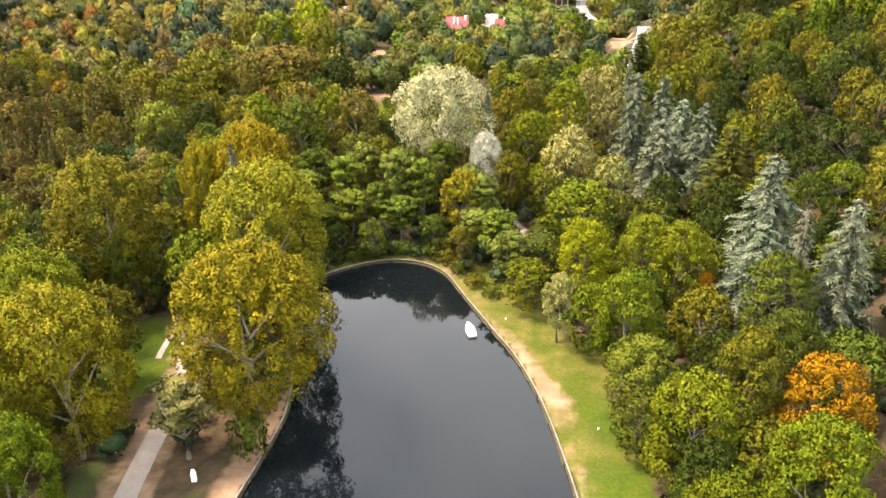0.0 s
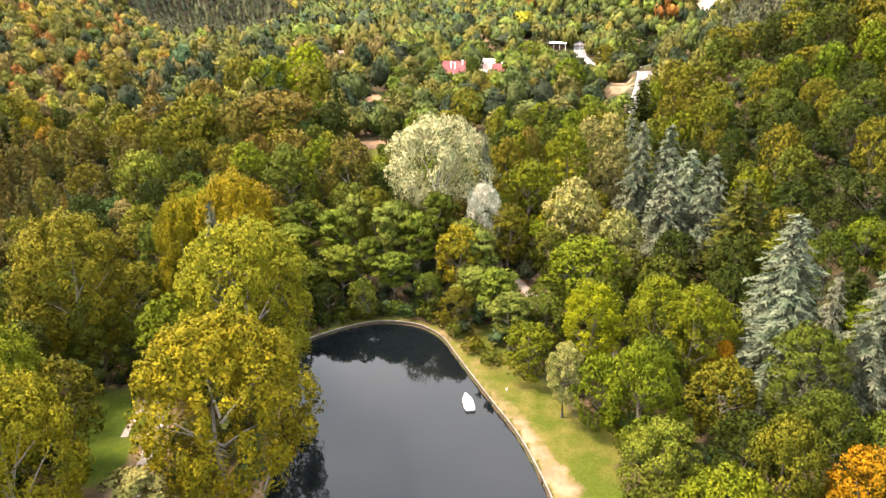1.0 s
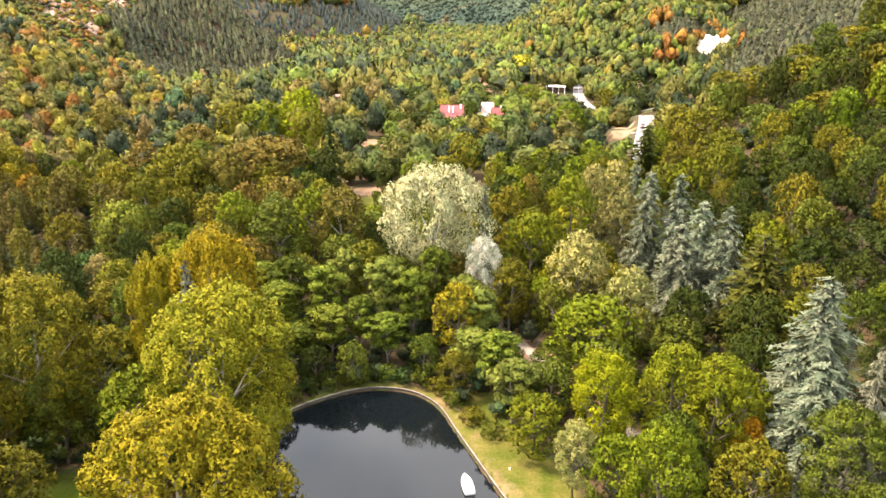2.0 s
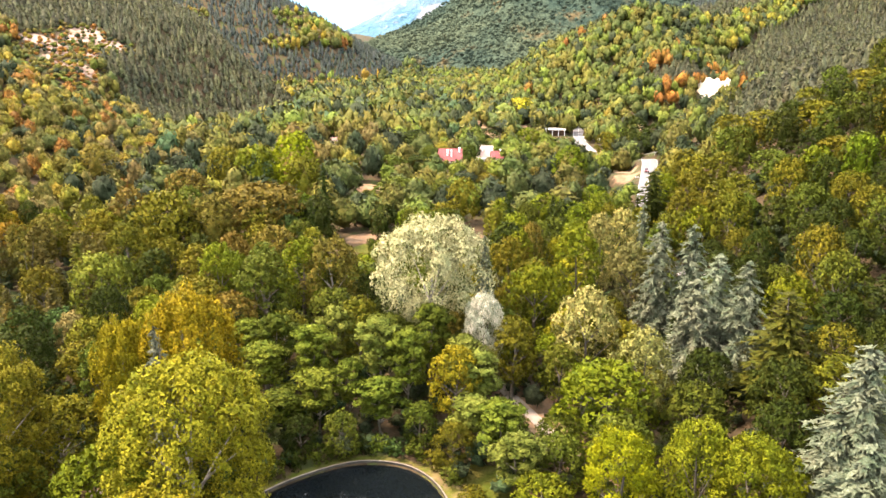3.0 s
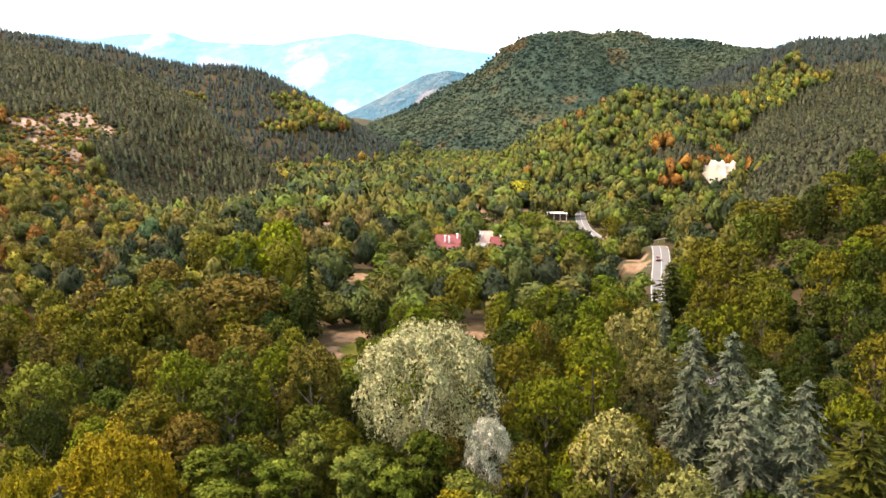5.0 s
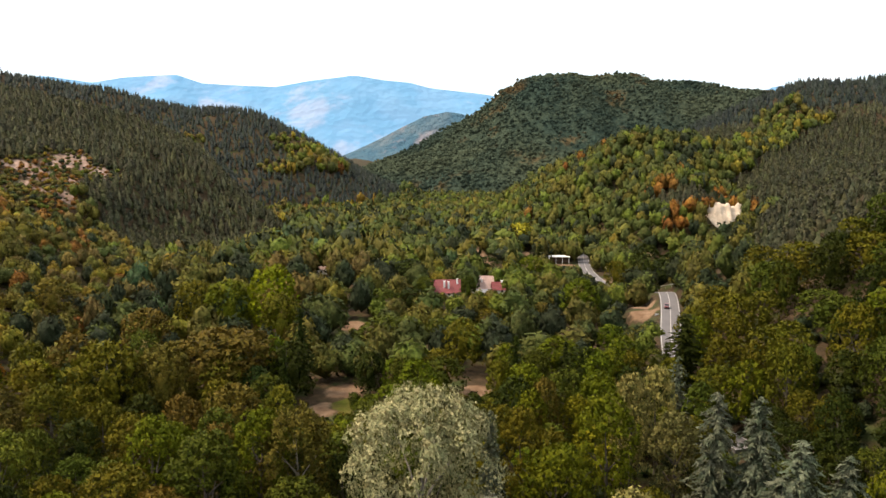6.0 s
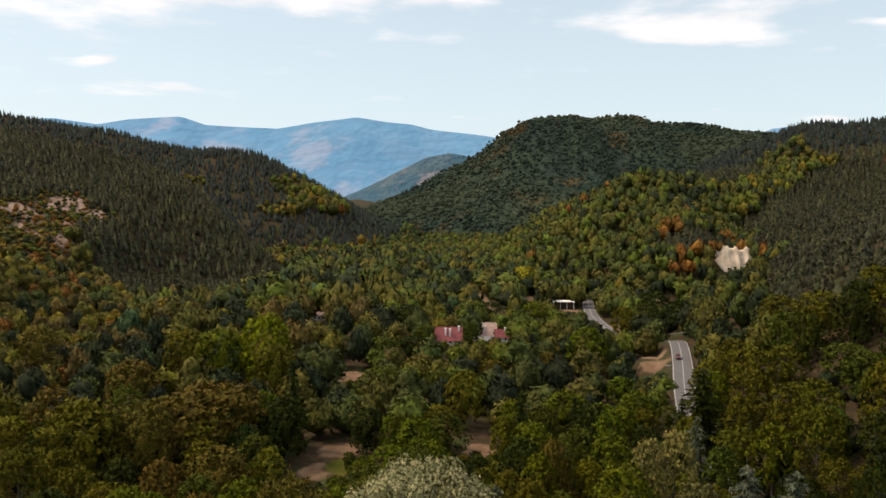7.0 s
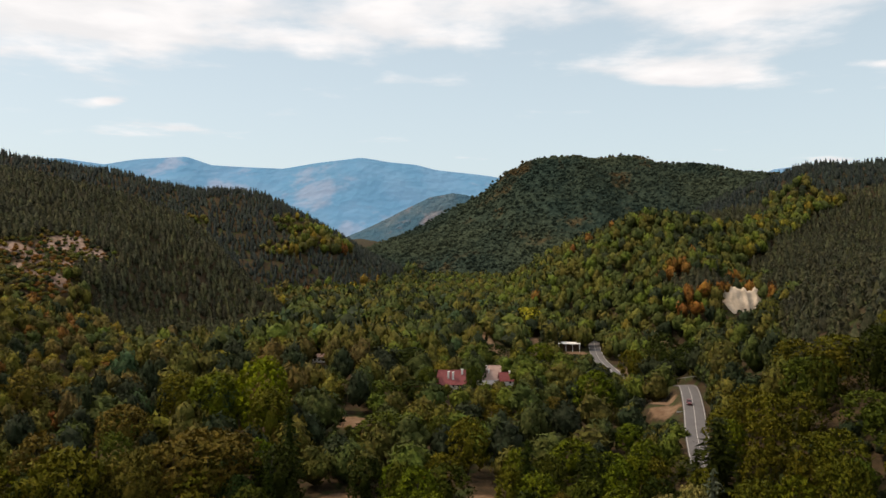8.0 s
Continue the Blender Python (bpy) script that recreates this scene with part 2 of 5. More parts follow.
def height(x, y):
    """The ground's height, on arrays."""
    x, y = np.asarray(x, float), np.asarray(y, float)
    floor = 8.0 * smooth(150, 400, y) + 0.006 * np.clip(y - 400, 0, 3000) + 0.25
    right = np.interp(y, [0, 200, 255, 330, 360, 400, 440, 464, 476, 496, 520, 700], [46, 44, 44, 66, 76, 100, 122, 131, 131, 118, 126, 160])
    left = np.interp(y, [0, 250, 350, 500], [-105, -118, -128, -150])
    u, v = np.clip(x - right, 0, None), np.clip(left - x, 0, None)
    z = floor + 0.55 * (np.sqrt(u * u + 64) - 8) + 0.36 * (np.sqrt(v * v + 100) - 10)
    cap = 62.0
    z = np.where(z > cap - 20, cap - 20 + 20 * np.tanh((z - cap + 20) / 20), z)
    wild = smooth(20, 90, np.maximum(u, v))
    for pts, fall, toe in RIDGES:
        steep = fall * (1 + toe * smooth(-215, -130, x))
        best = np.full(x.shape, -1e3)
        for (x0, y0, z0), (x1, y1, z1) in zip(pts, pts[1:]):
            ex, ey = x1 - x0, y1 - y0
            t = np.clip(((x - x0) * ex + (y - y0) * ey) / (ex * ex + ey * ey), 0, 1)
            d = np.hypot(x - x0 - t * ex, y - y0 - t * ey)
            best = np.maximum(best, z0 + t * (z1 - z0) - steep * (np.sqrt(d * d + 225) - 15))
        k = 5.0
        wild = np.maximum(wild, smooth(-5, 15, best - floor))
        m = np.maximum(z, best)
        z = m + k * np.log(np.exp((z - m) / k) + np.exp((best - m) / k)) - k * np.log(2) * np.exp(-np.abs(z - best) / k)
    z = z - 8.0 * np.exp(-((x - 172) / 13) ** 2 - ((y - 468) / 9) ** 2)   # the foot of the pale rock face
    return z + wobble(x, y) * wild


def zat(x, y):
    return float(height(np.array([x]), np.array([y]))[0])


POND = [(17.5, 60), (17.3, 70), (16.3, 81), (14.9, 91), (12.3, 101.5), (8.6, 111), (3.8, 123.5), (1.2, 130.5), (-1.5, 134.3), (-5.0, 136.7), (-10, 137.7), (-15, 136.8), (-21, 133.5), (-25.5, 129.8),
        (-27.6, 126.6), (-27.2, 120), (-26, 112), (-24.6, 100), (-23.7, 87), (-24.9, 78.5), (-26.6, 70), (-29, 58), (-31, 40), (-30, 20), (-26, 0), (-18, -18), (-4, -26), (8, -20), (15, -4), (18, 20), (18, 40)]


def spline(pts, n, closed=False):
    """Points along a smooth curve through pts."""
    out, m = [], len(pts)
    for i in range(m if closed else m - 1):
        p = [Vector(pts[(i + k) % m] if closed else pts[min(max(i + k, 0), m - 1)]) for k in (-1, 0, 1, 2)]
        for j in range(n):
            t = j / n
            out.append(0.5 * (2 * p[1] + (p[2] - p[0]) * t + (2 * p[0] - 5 * p[1] + 4 * p[2] - p[3]) * t * t + (3 * p[1] - p[0] - 3 * p[2] + p[3]) * t ** 3))
    if not closed:
        out.append(Vector(pts[-1]))
    return out


SHORE = np.array([(p.x, p.y) for p in spline(POND, 6, True)])


def line_distance(x, y, pts, closed=False):
    """Distance to a polyline, and the nearest place on it."""
    x, y = np.asarray(x, float), np.asarray(y, float)
    best, bx, by = np.full(x.shape, 1e9), np.zeros(x.shape), np.zeros(x.shape)
    n = len(pts)
    for i in range(n if closed else n - 1):
        (x0, y0), (x1, y1) = pts[i][:2], pts[(i + 1) % n][:2]
        ex, ey = x1 - x0, y1 - y0
        t = np.clip(((x - x0) * ex + (y - y0) * ey) / (ex * ex + ey * ey + 1e-9), 0, 1)
        px, py = x0 + t * ex, y0 + t * ey
        d = np.hypot(x - px, y - py)
        near = d < best
        best, bx, by = np.where(near, d, best), np.where(near, px, bx), np.where(near, py, by)
    return best, bx, by


def in_pond(x, y):
    x, y = np.asarray(x, float), np.asarray(y, float)
    inside = np.zeros(x.shape, bool)
    n = len(SHORE)
    for i in range(n):
        (x0, y0), (x1, y1) = SHORE[i], SHORE[(i + 1) % n]
        hit = ((y0 > y) != (y1 > y)) & (x < (x1 - x0) * (y - y0) / (y1 - y0 + 1e-12) + x0)
        inside ^= hit
    return inside


ROAD = [(66, 205), (63.5, 218), (63.5, 232), (66.8, 252), (74.8, 282), (83.8, 311), (91, 336), (93, 347), (91, 358), (87, 371), (84, 388), (82, 408), (82, 428), (83, 447), (87, 475), (91, 497), (94, 513)]
WALKWAY = [(-39.5, 40), (-40.4, 58), (-41, 70), (-41.2, 78), (-41.3, 87), (-42.2, 97), (-44, 106), (-47, 116), (-52, 130)]
WALK_B = [(-47.8, 101), (-48, 104), (-47.7, 111.5), (-45, 120)]
PATH_R = [(9, 176), (13, 166), (15.5, 160), (18.8, 152), (22, 144), (27, 132), (33, 122)]
ROAD_S, WALK_S, WALKB_S, PATH_S = [[(p.x, p.y) for p in spline(q, 5)] for q in (ROAD, WALKWAY, WALK_B, PATH_R)]
TRACK = [(15, 610), (18, 594), (25, 570), (28, 523), (31, 492), (33, 454), (36, 430)]
TRACK_B = [(57, 525), (55, 500), (54.5, 466), (49.5, 433)]
# open ground among the trees: x, y, radius
CLEARINGS = [(-27, 248, 7), (-24, 262, 7), (-29, 330, 8), (13, 262, 6), (77, 318, 6.5), (79.5, 330, 6), (22, 580, 9), (53, 452, 8), (86, 415, 9), (74, 466, 9), (-58, 446, 9), (-47, 104, 5), (24, 158, 4), (20, 150, 4.5), (22.5, 145.5, 4), (19, 142, 3.5)]
SCARS = [(-256, 521, 10), (-239, 515, 11), (-246, 541, 12), (-239, 554, 9), (-223, 545, 9), (-216, 551, 7), (-220, 492, 8), (-209, 483, 6), (-227, 486, 7), (-235, 497, 8), (-221, 517, 7), (-246, 499, 8)]
# buildings: x, y, keep-out radius
BUILT = [(4, 379, 8), (10, 372, 5), (24, 398, 7), (27, 386, 9), (24, 378, 5), (-46.5, 88, 6), (-51, 105, 8.5), (-38, 71, 5), (-38, 63, 7), (-37, 54, 6), (72, 474, 7), (-80, 567, 2.5), (-79, 560, 3.5), (-57, 440, 5), (-57, 428, 6), (72, 290, 3), (-3, 368, 6), (9, 364, 6), (22, 372, 6), (33, 370, 7), (31, 360, 5), (20, 362, 4), (73, 457, 8), (71, 442, 7), (83, 432, 6), (172, 477, 12), (126, 463, 6)]


def open_ground(x, y):
    """True where no tree may stand."""
    x, y = np.asarray(x, float), np.asarray(y, float)
    shut = in_pond(x, y) | (line_distance(x, y, SHORE, True)[0] < 2.2)
    shut |= line_distance(x, y, ROAD_S)[0] < np.where(y < 262, 1.5, 4.4)
    shut |= line_distance(x, y, WALK_S)[0] < 3.5
    shut |= (line_distance(x, y, TRACK)[0] < 5.0) | (line_distance(x, y, TRACK_B)[0] < 5.0)
    for cx, cy, r in CLEARINGS + BUILT:
        shut |= np.hypot(x - cx, y - cy) < r
    d, bx, _ = line_distance(x, y, SHORE, True)
    shut |= (x > 0) & (y < 128) & (d < 8.5) & (y > 20)
    shut |= (x < 0) & (x > -38) & (y < 86) & (d < 8)
    return shut


def mesh_of(name, verts, tris, normals=None):
    """A triangle mesh from arrays, with soft normals if given."""
    verts, tris = np.asarray(verts, np.float32), np.asarray(tris, np.int32)
    me = bpy.data.meshes.new(name)
    me.vertices.add(len(verts))
    me.vertices.foreach_set("co", verts.ravel())
    me.loops.add(tris.size)
    me.loops.foreach_set("vertex_index", tris.ravel())
    me.polygons.add(len(tris))
    me.polygons.foreach_set("loop_start", np.arange(0, tris.size, 3, dtype=np.int32))
    me.update(calc_edges=True)
    if normals is not None:
        me.polygons.foreach_set("use_smooth", np.ones(len(tris), bool))
        me.normals_split_custom_set_from_vertices(np.asarray(normals, np.float32))
    return me


def steps(stops):
    """Grid lines: (from, to, spacing) after each other."""
    out = []
    for a, b, s in stops:
        out.extend(np.arange(a, b - 1e-6, s))
    out.append(stops[-1][1])
    return np.array(out)


def build_ground():
    gx = steps([(-2600, -700, 95), (-700, -160, 20), (-160, -44, 4), (-44, 32, 1.0), (32, 60, 4), (60, 108, 2), (108, 160, 4), (160, 700, 20), (700, 2600, 95)])
    gy = steps([(-800, -60, 74), (-60, 50, 5), (50, 146, 1.0), (146, 250, 6), (250, 362, 3), (362, 560, 6), (560, 1300, 20), (1300, 4900, 120)])
    X, Y = np.meshgrid(gx, gy)
    Z = height(X, Y)
    # the road lies on a levelled bed
    rd, rx, ry = line_distance(X, Y, ROAD_S)
    bed = smooth(8.0, 4.6, rd)
    Z = Z * (1 - bed) + height(rx, ry) * bed
    # and a level field beside it
    flat = smooth(14.0, 7.0, np.hypot((X - 78) * 1.2, Y - 323)) * (1 - bed)
    Z = Z * (1 - flat) + 13.4 * flat
    d, bx, by = line_distance(X, Y, SHORE, True)
    inside = in_pond(X, Y)
    snap = (inside & (d < 0.9)) | (~inside & (d < 0.35))
    deep = inside & ~snap
    X2, Y2 = np.where(snap, bx, X), np.where(snap, by, Y)
    Z = np.where(deep, -1.6, np.where(snap, 0.1, Z))
    near = ~inside
    grass = np.zeros(X.shape)
    earth = np.zeros(X.shape)
    lush_shade = np.zeros(X.shape)
    rock = np.zeros(X.shape)
    bank = near & (X > -2) & (Y < 137) & (Y > -10)
    grass = np.maximum(grass, np.where(bank, smooth(13, 8, d), 0))
    earth = np.maximum(earth, np.where(bank, 0.5 * smooth(7.0, 2.0, d) + 0.16 * np.sin(X * 0.31 + Y * 0.23) * smooth(10, 4, d), 0))
    earth = np.maximum(earth, np.where(near & (X < -2), 0.75 * smooth(6, 2.5, d) * smooth(104, 88, Y), 0))
    grass = np.maximum(grass, np.where(near & (X < 0) & (Y > 100), 0.6 * smooth(3, 1, d), 0))
    for cx, cy, r in CLEARINGS:
        q = np.hypot(X - cx, Y - cy)
        earth = np.maximum(earth, 0.8 * smooth(r * 1.1, r * 0.6, q))
    for cx, cy, r in ((-52, 105, 10), (-50, 96, 7), (-22, 252, 5), (23, 100, 7), (26, 80, 7)):
        q = np.hypot(X - cx, Y - cy)
        grass = np.maximum(grass, smooth(r * 1.2, r * 0.6, q))
        earth = earth * (1 - 0.8 * smooth(r * 1.2, r * 0.6, q))
    # deeper green: first two circles paint tree shade on the lawn, others lush bank
    for cx, cy, r in ((-52, 105, 11), (-50, 96, 9), (27, 84, 9), (25, 70, 9), (23, 55, 9)):
        lush_shade = np.maximum(lush_shade, smooth(r * 1.2, r * 0.3, np.hypot(X - cx, Y - cy)))
    for line, w in ((ROAD_S, 4.6), (WALK_S, 5), (PATH_S, 6), (TRACK, 7), (TRACK_B, 7)):
        q = line_distance(X, Y, line)[0]
        earth = np.maximum(earth, (0.3 if w == 4.6 else 0.62) * smooth(w, w * 0.5, q))
    for cx, cy, r in SCARS:
        rock = np.maximum(rock, 0.95 * smooth(r * 1.15, r * 0.45, np.hypot(X - cx, Y - cy)))
    ny, nx = X.shape
    idx = np.arange(nx * ny).reshape(ny, nx)
    a, b, c, e = idx[:-1, :-1].ravel(), idx[:-1, 1:].ravel(), idx[1:, 1:].ravel(), idx[1:, :-1].ravel()
    tris = np.concatenate([np.stack([a, b, c], 1), np.stack([a, c, e], 1)])
    me = mesh_of("ground", np.stack([X2.ravel(), Y2.ravel(), Z.ravel()], 1), tris)
    col = me.color_attributes.new("cover", "FLOAT_COLOR", "POINT")
    col.data.foreach_set("color", np.stack([grass.ravel(), earth.ravel(), rock.ravel(), 1 - lush_shade.ravel()], 1).astype(np.float32).ravel())
    me.polygons.foreach_set("use_smooth", np.ones(len(tris), bool))
    me.materials.append(GROUND)
    ob = new("ground", me)
    tagged(ob, "valley floor and hillsides with leaf litter, grass and bare earth", "ground", kind="structure")


build_ground()


def part(name, bm, mat, parent=None, label=""):
    """Links a bmesh as one mesh object, under a thing or part."""
    me = bpy.data.meshes.new(name)
    bm.normal_update()
    bm.to_mesh(me)
    bm.free()
    me.materials.append(mat)
    ob = new(name, me)
    if parent is not None:
        ob.parent = parent
    if label:
        tagged(ob, label)
    return ob


def ribbon(pts, width, lift, thick, z=None):
    """A strip of even width along pts, following the ground, with thickness."""
    bm = bmesh.new()
    rows = []
    n = len(pts)
    for i in range(n):
        a, b = Vector(pts[max(i - 1, 0)]), Vector(pts[min(i + 1, n - 1)])
        t = (b - a).normalized()
        side = Vector((t.y, -t.x))
        c = Vector(pts[i])
        zc = zat(c.x, c.y) if z is None else z[i]
        row = []
        for s in (-0.5, 0.5):
            p = c + side * width * s
            row.append(bm.verts.new((p.x, p.y, zc + lift)))
        for s in (0.5, -0.5):
            p = c + side * width * s
            row.append(bm.verts.new((p.x, p.y, zc + lift - thick)))
        rows.append(row)
    for r, q in zip(rows, rows[1:]):
        for k in range(4):
            bm.faces.new((r[k], r[(k + 1) % 4], q[(k + 1) % 4], q[k]))
    bm.faces.new(rows[0][::-1])
    bm.faces.new(rows[-1])
    bmesh.ops.recalc_face_normals(bm, faces=bm.faces)
    return bm


# ---- pond ----
bm = bmesh.new()
ring = [bm.verts.new((x, y, -0.25)) for x, y in SHORE]
bm.faces.new(ring)
bmesh.ops.triangulate(bm, faces=bm.faces)
tagged(part("water", bm, WATER), "dark still pond water mirroring sky and trees", "water", kind="structure")


def pond_edge():
    """The low concrete wall round the pond."""
    bm = bmesh.new()
    n = len(SHORE)
    rows = []
    for i in range(n):
        t = Vector(SHORE[(i + 1) % n]) - Vector(SHORE[i - 1])
        out = Vector((-t.y, t.x)).normalized()
        c = Vector(SHORE[i])
        if in_pond(np.array([c.x + out.x * 0.5]), np.array([c.y + out.y * 0.5]))[0]:
            out = -out
        row = []
        for d, z in ((-0.1, -1.4), (-0.1, 0.38), (-0.06, 0.42), (0.14, 0.42), (0.18, 0.38), (0.18, -0.3)):
            p = c + out * d
            row.append(bm.verts.new((p.x, p.y, z)))
        rows.append(row)
    for i in range(n):
        r, q = rows[i], rows[(i + 1) % n]
        for k in range(5):
            bm.faces.new((r[k], r[k + 1], q[k + 1], q[k]))
    bmesh.ops.recalc_face_normals(bm, faces=bm.faces)
    return bm


tagged(part("pond_wall", pond_edge(), WALL), "low weathered concrete wall round the pond", "pond edge", kind="structure")

tagged(part("footpath", ribbon(WALK_S, 3.0, 0.08, 0.3), PAVING), "pale paved footpath beside the pond", "path", kind="structure")
tagged(part("footpath", ribbon(WALKB_S, 1.0, 0.07, 0.3), PAVING), "narrow pale footpath across the lawn", "path", kind="structure")
tagged(part("footpath", ribbon(PATH_S, 2.4, 0.12, 0.4), PAVING), "grey paved path among reddish earth", "path", kind="structure")
road_z = [zat(x, y) for x, y in ROAD_S]
tagged(part("road", ribbon(ROAD_S, 6.6, 0.35, 1.4, road_z), ASPHALT), "pale grey two-lane asphalt road with white lines", "road", kind="structure")

# ---- trees ----
bm = bmesh.new()
bmesh.ops.create_icosphere(bm, subdivisions=1, radius=1)
ICO0 = (np.array([v.co[:] for v in bm.verts]), np.array([[v.index for v in f.verts] for f in bm.faces]))
bm.free()
bm = bmesh.new()
bmesh.ops.create_icosphere(bm, subdivisions=2, radius=1)
ICO1 = (np.array([v.co[:] for v in bm.verts]), np.array([[v.index for v in f.verts] for f in bm.faces]))
bm.free()


def unit(a):
    return a / (np.linalg.norm(a, axis=1, keepdims=True) + 1e-9)


def leaves(rng, p, nrm, a, b, along=None):
    """One pointed sprig of foliage at each place."""
    n = len(p)
    ref = rng.normal(size=(n, 3)) if along is None else along + 0.45 * rng.normal(size=(n, 3))
    t = unit(ref - nrm * np.sum(ref * nrm, axis=1, keepdims=True))
    s = np.cross(nrm, t)
    a, b = a[:, None], b[:, None]
    v = np.stack([p + t * a, p + s * b - t * a * 0.5, p - s * b - t * a * 0.5], 1).reshape(-1, 3)
    f = np.arange(n)[:, None] * 3 + np.array([[0, 1, 2]])
    return v, f


def joined(pieces):
    vs, fs, o = [], [], 0
    for v, f in pieces:
        vs.append(v)
        fs.append(f + o)
        o += len(v)
    return np.concatenate(vs), np.concatenate(fs)


# shape of each kind's crown: foot of the crown, height of the widest place, bluntness, clumps, clump size, clump stretch
CROWNS = {
    "high": (0.24, 0.84, 0.6, 46, (0.2, 0.32), (1, 1, 0.8)),
    "round": (0.08, 0.84, 0.6, 46, (0.2, 0.32), (1, 1, 0.85)),
    "oak": (0.06, 0.84, 0.52, 38, (0.22, 0.34), (1, 1, 0.8)),
    "tall": (0.12, 0.92, 0.5, 100, (0.13, 0.22), (0.9, 0.9, 1.5)),
    "wide": (0.34, 0.92, 0.6, 56, (0.15, 0.28), (1, 1, 1.0)),
    "locust": (0.4, 1.0, 0.6, 26, (0.2, 0.34), (1.15, 1.15, 0.6)),
    "bush": (0.0, 0.75, 0.5, 12, (0.3, 0.45), (1, 1, 0.9)),
}


def broadleaf_crown(seed, H, R, kind, n, size):
    """A crown of many leafy clumps, R wide and H high, on the ground at the origin. Returns places, triangles and soft normals."""
    rng = np.random.default_rng(seed)
    base, low, blunt, L, (lo, hi), sq = CROWNS[kind]
    sq = np.array(sq)
    zb = H * base

    def width(v):
        return np.sin(np.pi * np.clip(v, 0.001, 0.999) ** low) ** blunt

    # the outline leans and swells unevenly from side to side
    lean = rng.uniform(0, 6.28, 3)
    v = 0.07 + 0.9 * (np.arange(L) + rng.uniform(0, 1, L)) / L
    cap = int(L * 0.6)   # more clumps close the dome
    edge = 0.86 * np.sqrt((np.arange(cap) + 0.5) / cap)
    v = np.concatenate([v, np.clip(((np.pi - np.arcsin(edge ** (1 / blunt))) / np.pi) ** (1 / low), 0, 0.97)])
    L += cap
    ang = np.arange(L) * 2.39996 + rng.uniform(-0.5, 0.5, L)
    swell = 1 + 0.08 * np.sin(ang + lean[0]) + 0.07 * np.sin(2 * ang + lean[1] + 4 * v) + 0.06 * np.sin(3 * ang + lean[2] - 6 * v)
    rad = R * rng.uniform(lo, hi, L) * (1.1 - 0.3 * v)
    far = np.clip(R * width(v) * swell * rng.uniform(0.66 if kind == "wide" else 0.84, 1.06, L) - rad * 0.5, 0, None)
    far[-cap:] = R * edge * rng.uniform(0.9, 1.05, cap)
    cen = np.stack([np.cos(ang) * far, np.sin(ang) * far, zb + v * (H - zb) - rad * 0.35 * sq[2] * v], 1)
    if kind == "locust":
        cen[:, :2] *= rng.uniform(0.35, 1.0, (L, 1))
    m = int(n * 3.4)
    i = rng.choice(L, m, p=rad ** 2 / np.sum(rad ** 2))
    axis = unit(np.stack([np.cos(ang), np.sin(ang), 0.25 + 1.3 * v], 1))
    d = unit(rng.normal(size=(m, 3)) + 0.75 * axis[i])
    pull = 1 + 0.22 * rng.normal(size=(L, 3)).clip(-1.3, 1.6)
    tuft = np.sin(d * 4.3 + i[:, None] * 1.7).sum(1) * 0.08 + np.sin(d * 9.1 + i[:, None] * 0.9).sum(1) * 0.05
    q = cen[i] + d * pull[i] * (rad[i] * (1 + tuft))[:, None] * sq * (1.1 - 0.34 * rng.uniform(0, 1, (m, 1)) ** 1.5)
    ok = q[:, 2] > 0.15
    for k_ in range(L):
        ok &= np.linalg.norm((q - cen[k_]) / sq / pull[k_], axis=1) > rad[k_] * 0.6
    if kind != "locust":
        qv = (q[:, 2] - zb) / (H - zb)
        ok &= (np.hypot(q[:, 0], q[:, 1]) > 0.3 * R * width(qv)) | (qv > 0.85)
    q, d, i = q[ok][:n], d[ok][:n], i[ok][:n]
    k = len(q)
    nrm = unit(d + 0.55 * rng.normal(size=(k, 3)))
    a = size * rng.uniform(0.6, 1.35, k)
    up = np.array([0, 0, 1.1 if kind in ("tall", "wide") else 0.3])
    V, F = leaves(rng, q, nrm, a, a * rng.uniform(0.42, 0.68, k), unit(d * 0.8 + up))
    body = unit((q - np.array([0, 0, zb + 0.4 * (H - zb)])) / np.array([R, R, (H - zb) * 0.5]))
    soft = np.repeat(unit(d * 1.0 + body * 0.3 + np.array([0, 0, 0.12]) + 0.2 * rng.normal(size=(k, 3))), 3, axis=0)
    pieces, normals = [(V, F)], [soft]
    if kind == "locust":
        for c, r in zip(cen, rad):
            pieces.append((ICO0[0] * (1 + 0.14 * rng.normal(size=(len(ICO0[0]), 1))) * r * sq * 0.62 + c, ICO0[1]))
            normals.append(ICO0[0])
    elif n < 2000:
        # the shaded heart of the crown
        iv, jf = ICO1
        cv = (iv[:, 2] + 1) / 2
        flat = np.hypot(iv[:, 0], iv[:, 1]) + 1e-6
        w = R * width(0.06 + 0.86 * cv) * 0.28 * (1 + 0.1 * rng.normal(size=len(iv))) * np.minimum(1, flat * 3)
        vv = np.stack([iv[:, 0] / flat * w, iv[:, 1] / flat * w, zb + (0.08 + 0.6 * cv) * (H - zb)], 1)
        pieces.append((vv, jf))
        normals.append(iv)
    V, F = joined(pieces)
    # true to its height and spread
    V = V * np.array([1, 1, H / np.percentile(V[:, 2], 99.7)])
    V[:, :2] *= R / np.percentile(np.hypot(V[:, 0], V[:, 1]), 95)
    return V, F, np.concatenate(normals)


